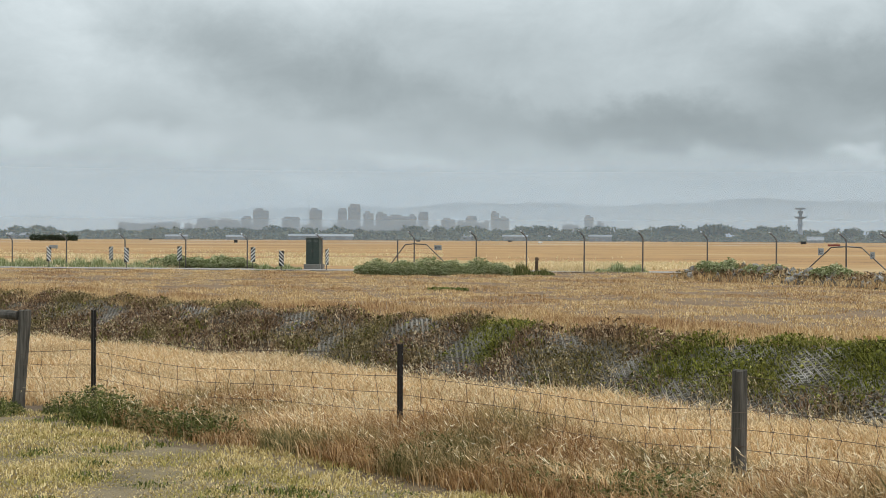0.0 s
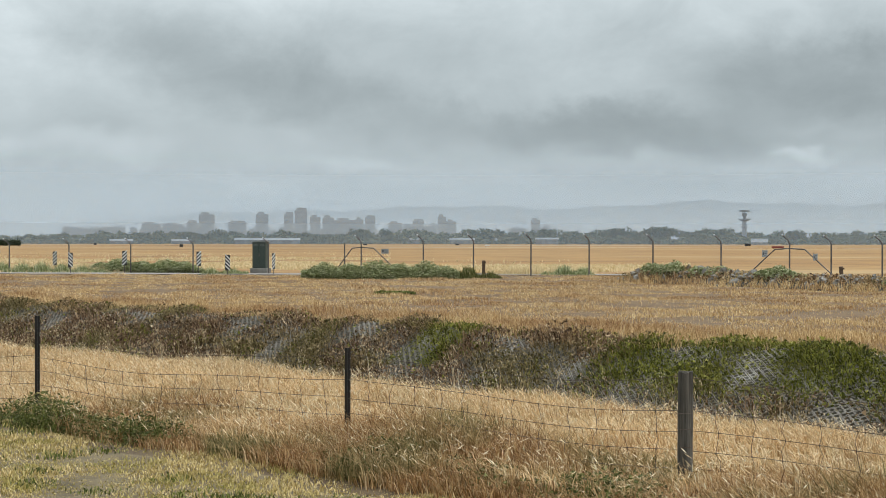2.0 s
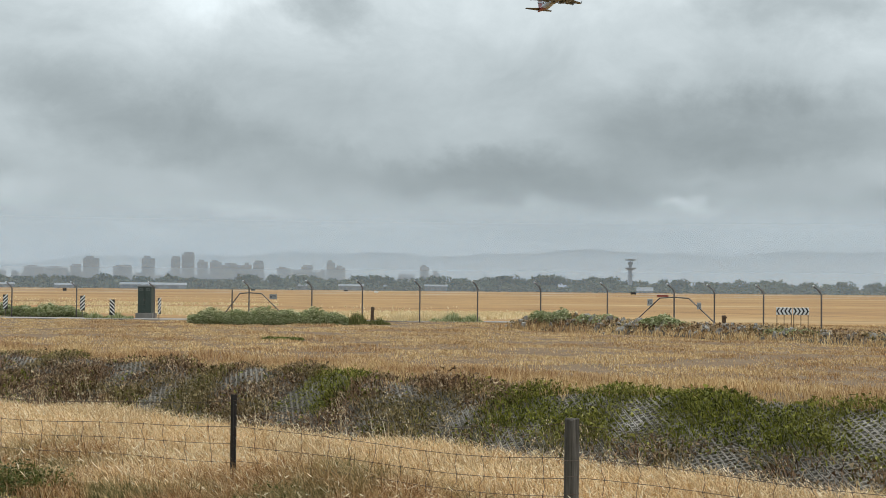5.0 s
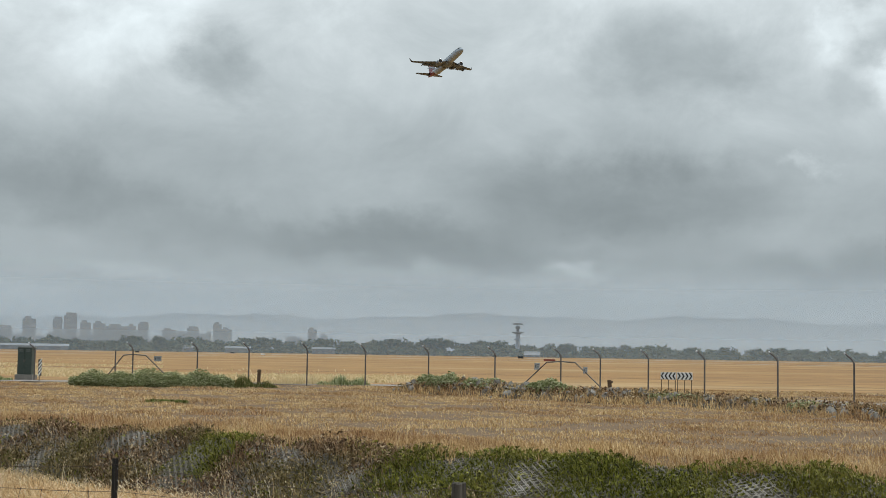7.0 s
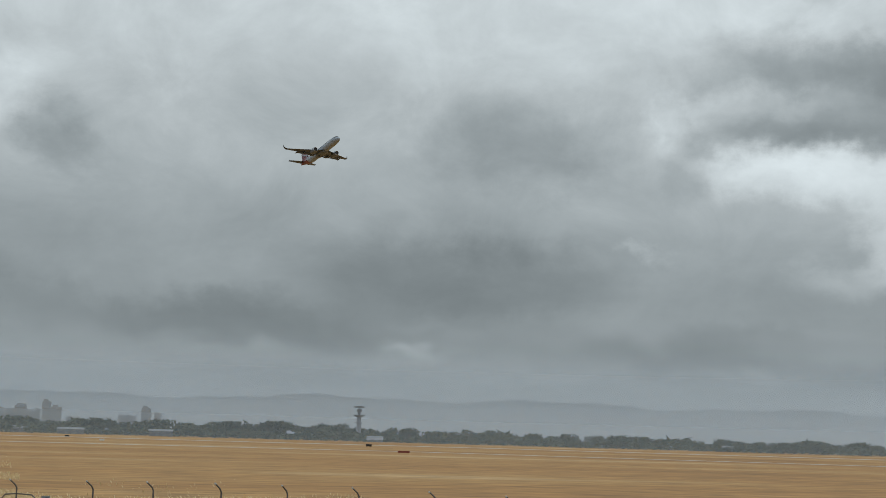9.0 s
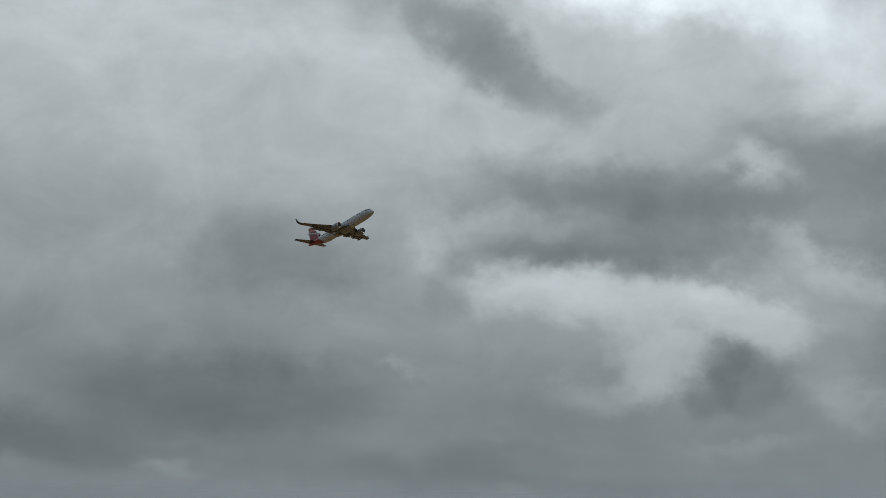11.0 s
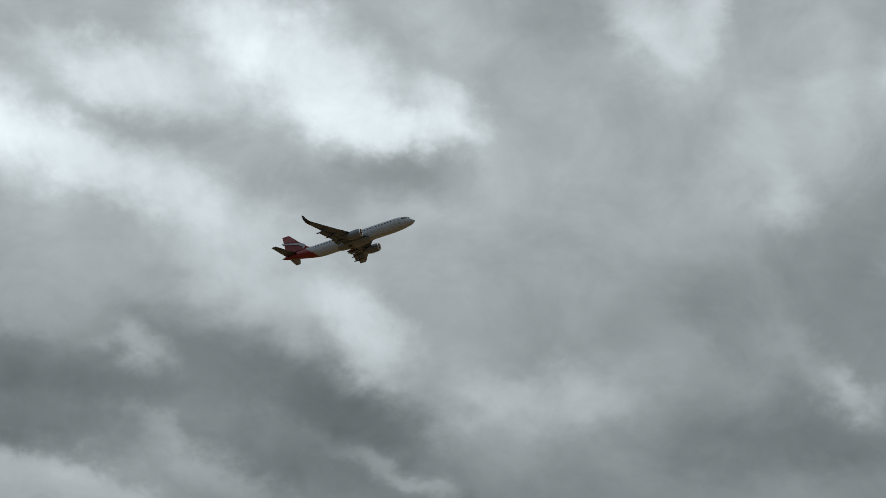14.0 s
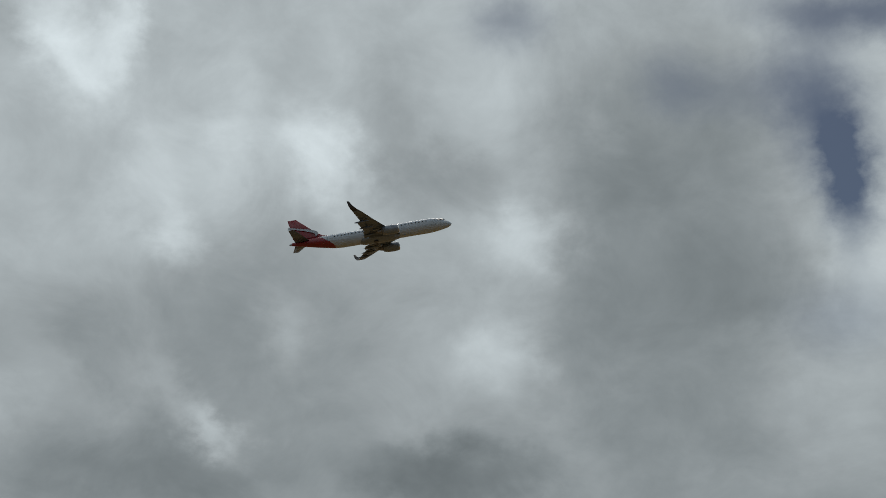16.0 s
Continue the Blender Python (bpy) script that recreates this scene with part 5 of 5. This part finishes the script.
def leafy(name, pts, hmax, size, mat, label, seed, lift=None):
    """Low bushy weeds: leaves at all heights up to an uneven top."""
    g = np.random.default_rng(seed)
    n = len(pts)
    off = pts - pts.mean(0)
    far = (np.linalg.solve(np.cov(off.T), off.T) * off.T).sum(0)
    top = hmax * (0.8 + 0.25 * np.sin(pts[:, 0] * 2.9 + 2 * np.sin(pts[:, 1])) * np.sin(pts[:, 0] * 1.1 + seed)) * np.clip(1.25 - 0.22 * far, 0.3, 1)
    z = g.uniform(0.05, 1, n) * np.clip(top, hmax * 0.2, hmax) + (0 if lift is None else lift)
    c = np.column_stack([pts, z])
    q = np.repeat(c[:, None], 4, 1) + g.normal(size=(n, 4, 3)) * size * np.array([1, 1, 0.7])
    return soup(name, q, mat, label, "weeds")


leafy("weed_bush", patch(-0.6, 88.6, 4.9, 1.3, 20000, 31, -2), 1.15, 0.05, M_weed, "grey-green leafy weeds in a broad patch before the fence", 31)
weed_patch("reed_patch", patch(3.6, 88.8, 3.4, 0.9, 3800, 32), 1.05, 0.04, M_olive, "green reedy weeds beside the leafy patch", 32)
leafy("weed_bush", patch(-18.2, 106.6, 4.6, 1.2, 11000, 33, -18), 1.0, 0.07, M_weed, "dark green weeds along the road by the fence", 33)
weed_patch("reed_patch", patch(-29.0, 107.0, 8.5, 1.6, 9000, 38, -10), 1.0, 0.05, M_weed, "tall green weeds under the security fence", 38)
weed_patch("reed_patch", patch(-24.0, 108.0, 9.0, 2.0, 5000, 39, -10), 0.9, 0.05, M_straw_strip, "tall bleached weeds under the security fence", 39)
weed_patch("reed_patch", patch(12.4, 98.2, 1.9, 0.9, 2600, 34), 0.9, 0.05, M_weed, "pale green tuft of weeds beyond the fence", 34)
weed_patch("reed_patch", patch(10.5, 99.5, 3.5, 1.0, 2600, 36), 0.9, 0.05, M_straw_strip, "bleached grass tuft beyond the fence", 36)
weed_patch("reed_patch", patch(-11.8, 101.0, 1.8, 0.7, 1600, 35), 0.7, 0.05, M_weed, "green weeds before the utility cabinet", 35)
for i, (t, n, h) in enumerate(((0.6, 3600, 0.9), (1.4, 2600, 0.7), (2.4, 3200, 0.8), (4.2, 1200, 0.4), (5.6, 1200, 0.4))):
    x, y, hh = berm_at(t)
    leafy("weed_bush", patch(x, y, 1.7, 0.8, n, 40 + i, -60), h, 0.06, M_weed, "green weeds growing on the rubble mound", 40 + i, hh * 0.45)
t = rng.uniform(0, 7.99, 9000)
bx, by, bh = np.interp(t, range(9), [q[0] for q in BERM]), np.interp(t, range(9), [q[1] for q in BERM]), np.interp(t, range(9), BERM_H)
off = rng.uniform(-1.7, 0.4, len(t))
root = np.column_stack([bx + off, by + off * 0.5, np.clip(bh * (0.75 - 0.5 * np.abs(off)), 0, 1)])
soup("berm_grass", blades(root, rng.uniform(0.12, 0.4, len(t)), 0.035, 0.9, (-0.15, 0), rng), M_field, "dry grass growing over the rubble mound", "grass")
t = rng.uniform(0, 7.99, 7000)
bx, by, bh = np.interp(t, range(9), [q[0] for q in BERM]), np.interp(t, range(9), [q[1] for q in BERM]), np.interp(t, range(9), BERM_H)
off = rng.uniform(-1.0, 0.8, len(t))
root = np.column_stack([bx + off, by + off * 0.5, np.clip(bh * (0.7 - 0.4 * np.abs(off)), 0, 1) + rng.uniform(0, 0.3, len(t))])
soup("berm_weeds", np.repeat(root[:, None], 4, 1) + rng.normal(size=(len(t), 4, 3)) * 0.05, M_brush, "brown weeds growing over the rubble mound", "plants")
leafy("weed_bush", patch(0.2, 62.5, 0.9, 0.5, 700, 50), 0.16, 0.05, M_green, "small green weed patch in the dry field", 50)


# ---- grass ----
def feet(u, w, sink=0.01):
    x, y = uw_xy(u, w)
    return np.column_stack([x, y, height_at(u, w) - sink])


def tufted(rng, n, u0, u1, w0, w1, per=9, spread=0.05):
    """Feet in tufts rather than evenly sown."""
    m = n // per
    cu, cw = rng.uniform(u0, u1, m), rng.uniform(w0, w1, m)
    return np.repeat(cu, per) + rng.normal(0, spread, m * per), np.repeat(cw, per) + rng.normal(0, spread, m * per)


rng = np.random.default_rng(77)
# lawn
u, w = rng.uniform(4.6, 9.35, 90000), rng.uniform(-19, -6, 90000)
dirt = np.exp(-((u - 8.95) / 0.28) ** 2) * (w < -10.5) * (0.6 + 0.5 * np.sin(w * 2.3))
keep = rng.uniform(size=len(u)) > dirt
u, w = u[keep], w[keep]
lump = 0.5 + 0.5 * np.sin(u * 2.1 + 1.3 * np.sin(w * 1.7)) * np.sin(w * 1.9 + u)
soup("lawn", blades(feet(u, w), rng.uniform(0.02, 0.065, len(u)) * (0.4 + 1.1 * lump), 0.015, 1.2, rng=rng), M_lawn, "mown yellow-green lawn grass", "grass")
u, w = tufted(rng, 3600, 5.2, 9.0, -18, -9, 90, 0.13)
soup("lawn_weeds", blades(feet(u, w), rng.uniform(0.03, 0.08, len(u)), 0.016, 1.0, rng=rng), M_green, "green weed tufts in the mown lawn", "grass")
# tall dry strip between fence and drain
u, w = tufted(rng, 190000, 9.7, 16.2, -44, -1)
h = rng.uniform(0.16, 0.36, len(u)) * (1.0 + 0.25 * np.sin(u * 1.3 + np.sin(w)) * np.sin(w * 0.9))
soup("dry_grass", blades(feet(u, w), h, 0.012, 1.0, (-0.24, 0.05), rng, 1.3), M_dry, "tall bleached dry grass on the near bank", "grass")
u, w = tufted(rng, 62000, 9.3, 11.5, -15.2, -1.5, 12, 0.07)
h = rng.uniform(0.22, 0.60, len(u)) * (0.85 + 0.25 * np.sin(w * 1.1)) * np.clip(0.42 + (u - 9.1) * 0.42, 0, 1)
soup("russet_grass", blades(feet(u, w), h, 0.011, 0.85, (-0.16, 0.0), rng, 1.3), M_russet, "tall russet seeding grass along the stock fence", "grass")
# green growth at the foot of the fence
for i, (cx, cy, lx, ly, n, hh) in enumerate(((-4.4, 17.85, 0.9, 0.35, 1500, 0.36), (-5.9, 18.5, 0.6, 0.35, 1000, 0.36), (2.7, 11.2, 1.9, 0.4, 2600, 0.34), (-3.2, 16.7, 0.9, 0.32, 1700, 0.34), (1.2, 12.7, 1.2, 0.4, 1200, 0.30), (-0.5, 14.2, 1.2, 0.35, 900, 0.28), (3.0, 12.2, 0.7, 0.3, 900, 0.3), (-4.1, 17.5, 0.55, 0.4, 1500, 0.5), (-2.6, 16.3, 0.6, 0.3, 900, 0.42), (0.9, 13.3, 0.7, 0.3, 1100, 0.4), (1.9, 12.3, 0.6, 0.35, 1300, 0.42), (0.1, 14.2, 0.5, 0.3, 700, 0.36))):
    leafy("green_weeds", patch(cx, cy, lx, ly, n, 60 + i, -42), hh, 0.016, M_olive, "low olive green weeds at the foot of the stock fence", 60 + i)
    weed_patch("green_grass", patch(cx, cy, lx * 1.1, ly * 1.3, n // 3, 80 + i, -42), hh * 1.1, 0.012, M_green, "green grass tufts at the foot of the stock fence", 80 + i, 1.1)
# heads of the seeding grass, nodding to one side
n = 30000
u, w = rng.uniform(9.3, 16.2, n), rng.uniform(-36, -2, n)
top = feet(u, w)
top[:, 2] += rng.uniform(0.18, 0.42, n) * np.where((u < 11.2) & (w > -14.8), 1.15, 0.8)
t = rng.uniform(0, math.tau, n)
along = np.column_stack([-0.5 + 0.5 * np.cos(t), 0.5 * np.sin(t), rng.uniform(-0.5, 0.9, n)]) * rng.uniform(0.03, 0.06, n)[:, None]
across = np.column_stack([np.cos(t + 1.6), np.sin(t + 1.6), np.zeros(n)]) * 0.007
soup("seed_heads", np.stack([top - along, top + across, top + along, top - across], 1), M_oat, "pale nodding seed heads over the dry grass", "grass")
# plants on the far bank: brown scrub, greener towards the east
u, w = tufted(rng, 300000, 20.8, 27.5, -56, 6, 24, 0.2)
thin = np.sin(w * 0.9 + 1.5) * np.sin(u * 1.1 + w * 0.3) + 0.45 * np.sin(w * 2.7 + u) + rng.normal(0, 0.25, len(u))
east = np.clip((w + 24) / 8, 0, 1) * np.clip((25.4 - u) / 1.6, 0, 1)
seam = np.clip((-w - 26) / 5, 0, 1) * np.exp(-((u - 26.25) / 0.3) ** 2)
gone = (thin > 1.22) | (rng.uniform(size=len(u)) < 0.66 * east + 0.72 * seam)
u, w = u[~gone], w[~gone]
tuft_green = np.repeat(rng.uniform(size=len(gone) // 24 + 1), 24)[:len(gone)][~gone] < 0.09
greener = ((w > -19.3 + rng.normal(0, 0.6, len(u))) & (u > 24.7 + rng.normal(0, 0.3, len(u)))) | ((np.abs(w + 24.4) < 0.8) & (u > 25.0)) | tuft_green
swell = 0.75 + 0.5 * np.sin(w * 1.9 + u * 1.3) * np.sin(w * 0.7 - u)
leafy_one = rng.uniform(size=len(u)) < 0.34


def clumps(u, w, swell, size):
    """Small leaves at all heights of low rounded bushes."""
    c = feet(u, w)
    c[:, 2] += rng.uniform(0.03, 0.30, len(u)) * swell
    return np.repeat(c[:, None], 4, 1) + rng.normal(size=(len(u), 4, 3)) * size


for name, where, mat, wide, text in (("bank_scrub", ~greener, M_brush, 0.024, "brown and russet scrub on the drain bank"), ("bank_greens", greener, M_moss, 0.025, "bright green plants over the drain bank")):
    k = where & ~leafy_one
    soup(name, blades(feet(u[k], w[k]), rng.uniform(0.12, 0.40, int(k.sum())) * swell[k], wide, 1.5, (-0.2, 0), rng, 1.3), mat, text, "plants")
    k = where & leafy_one
    soup(name, clumps(u[k], w[k], swell[k], 0.029), mat, text, "plants")
u, w = rng.uniform(16.0, 21.5, 14000), rng.uniform(-60, 6, 14000)
soup("drain_bed_plants", blades(feet(u, w), rng.uniform(0.1, 0.3, len(u)), 0.02, 0.8, rng=rng), M_brush, "dull brown plants in the drain bed", "plants")
# fringe on the far crest and the dry field behind
u, w = tufted(rng, 52000, 26.6, 32, -66, 10, 12, 0.08)
soup("crest_grass", blades(feet(u, w), rng.uniform(0.14, 0.32, len(u)), 0.018, 0.8, (-0.15, 0), rng), M_field, "pale dry grass on the far crest of the drain", "grass")
n = 330000
a, d = np.radians(rng.uniform(-21, 36, n)), rng.uniform(28, 104, n)
x, y = np.sin(a) * d + rng.normal(0, 0.1, n), np.cos(a) * d + rng.normal(0, 0.1, n)
u, w = xy_uw(x, y)
bare = np.sin(x * 0.33 + 1.7 * np.sin(y * 0.21)) * np.sin(y * 0.37 + 1.3 * np.sin(x * 0.17)) + 0.35 * np.sin(x * 1.3 + y) * np.sin(y * 1.7) + rng.normal(0, 0.14, n) > 0.62
keep = (u > 30) & (~bare | (rng.uniform(size=n) < 0.12))
x, y, d, u, w = x[keep], y[keep], d[keep], u[keep], w[keep]
pos = np.array(ROAD)
road_y = np.interp(x, pos[:, 0], pos[:, 1])
keep = (np.abs(y - road_y) > 2.8) | (x > 24)
x, y, d, u, w = x[keep], y[keep], d[keep], u[keep], w[keep]
lumps = 1 + 0.5 * np.sin(x * 0.8 + np.sin(y * 0.5)) * np.sin(y * 0.6)
soup("field_grass", blades(feet(u, w), rng.uniform(0.05, 0.16, len(u)) * lumps, 0.009 + 0.00032 * d, 1.3, (-0.15, 0), rng), M_field, "dry orange-brown grass over the flat field", "grass")
# pale straw beyond the road
n = 70000
a = np.radians(np.where(rng.uniform(size=n) < 0.7, rng.uniform(-20, 1, n), rng.uniform(-2, 12, n)))
d = 106 + rng.gamma(2.0, 7.0, n) * np.where(a < 0, 3.2, 1.0)
x, y = np.sin(a) * d, np.cos(a) * d
belt = np.sin(d * 0.11 + 1.2 * np.sin(a * 21)) + 0.6 * np.sin(a * 37 + d * 0.03) > rng.normal(0.1, 0.4, n)
x, y, n = x[belt], y[belt], int(belt.sum())
soup("pale_straw", blades(feet(*xy_uw(x, y)), rng.uniform(0.15, 0.4, n), 0.09, 0.8, (-0.15, 0), rng), M_straw_strip, "pale bleached straw beyond the security fence", "grass")


def oats(n, seed):
    """Tall thin stalks with hanging seed heads on the near crest."""
    g = np.random.default_rng(seed)
    u, w = g.uniform(14.2, 16.4, n), g.uniform(-36, -8, n)
    base = feet(u, w)
    h = g.uniform(0.45, 0.95, n)
    stalk = blades(base, h, 0.006, 0.25, (-0.12, 0), g)
    tips = stalk[:, 4]
    per = 10
    c = np.repeat(tips, per, 0) + np.column_stack([g.normal(0, 0.05, n * per), g.normal(0, 0.05, n * per), -np.abs(g.normal(0, 0.11, n * per))])
    quads = np.repeat(c[:, None], 4, 1) + np.array([(-0.005, 0, 0), (0, 0.003, -0.014), (0.005, 0, 0), (0, -0.003, 0.016)])[None] + g.normal(0, 0.003, (n * per, 4, 3))
    soup("oat_stalks", stalk, M_oat, "tall pale wild oat stalks on the drain edge", "grass")
    soup("oat_heads", quads, M_oat, "pale hanging seed heads of wild oats", "grass")


oats(220, 91)


# ---- cellular concrete mat on the far bank ----
def paver_mesh(seed):
    """A diamond frame of four ribs round an open cell."""
    g = random.Random(seed)
    bm = bmesh.new()
    o, i = 0.094, 0.062
    outer = [(o, 0), (0, o), (-o, 0), (0, -o)]
    inner = [(i, 0), (0, i), (-i, 0), (0, -i)]
    top = 0.03 + g.uniform(-0.005, 0.005)
    lo = [bm.verts.new((x, y, -0.05)) for x, y in outer]
    to = [bm.verts.new((x * 0.97, y * 0.97, top)) for x, y in outer]
    ti = [bm.verts.new((x, y, top)) for x, y in inner]
    li = [bm.verts.new((x, y, -0.05)) for x, y in inner]
    for a, b in ((lo, to), (to, ti), (ti, li)):
        for k in range(4):
            j = (k + 1) % 4
            bm.faces.new((a[k], a[j], b[j], b[k]))
    return mesh_of("paver", bm, M_block)


PAVERS = [paver_mesh(i) for i in range(4)]
slope = math.atan2(DEPTH - 0.25, FAR_CREST - 0.7 - FAR_FOOT)
e1, e2 = Vector((R2, -R2, 0)), Vector((R2 * math.cos(slope), R2 * math.cos(slope), math.sin(slope)))
lean_m = Matrix((e1, e2, e1.cross(e2))).transposed()
mat_bank = tagged(new("bank_paving"), "grey cellular concrete matting laid on the drain bank", "paving", kind="structure")
places = []
pitch = 0.098
for r in range(int(5.2 / math.cos(slope) / pitch)):
    for c in range(int(50 / (2 * pitch))):
        w = -46 + c * 2 * pitch + (pitch if r % 2 else 0)
        u = FAR_FOOT + 0.1 + r * pitch * math.cos(slope)
        if w > -30 or u > 25.4:
            places.append((u, w))
rng = np.random.default_rng(8)
P = np.array(places)
near = (P[:, 1] > -14.6) & (P[:, 1] < -11.8) & (P[:, 0] < 24.8)
single = set(np.flatnonzero(near)[:: max(1, int(near.sum() / 290))].tolist())
rest_v, rest_f = [], []
data = [(np.array([v.co[:] for v in m.vertices]), [tuple(p.vertices) for p in m.polygons]) for m in PAVERS]
for i, (u, w) in enumerate(places):
    k = int(rng.integers(4))
    x, y = uw_xy(u, w)
    at = Vector((x, y, float(height_at(u, w)) + 0.03))
    tilt = lean_m @ Euler((rng.normal(0, 0.05), rng.normal(0, 0.05), rng.normal(0, 0.03))).to_matrix()
    if i in single:
        ob = new("paver", PAVERS[k])
        ob.parent = mat_bank
        ob.matrix_basis = Matrix.Translation(at) @ tilt.to_4x4()
    else:
        base = len(rest_v)
        rest_v.extend((data[k][0] @ np.array(tilt).T + np.array(at)).tolist())
        rest_f.extend(tuple(base + q for q in f) for f in data[k][1])
me = bpy.data.meshes.new("paver_field")
me.from_pydata(rest_v, [], rest_f)
me.materials.append(M_block)
rest = new("paver_field", me)
rest.parent = mat_bank
tagged(rest, "cellular concrete matting", kind="stuff")
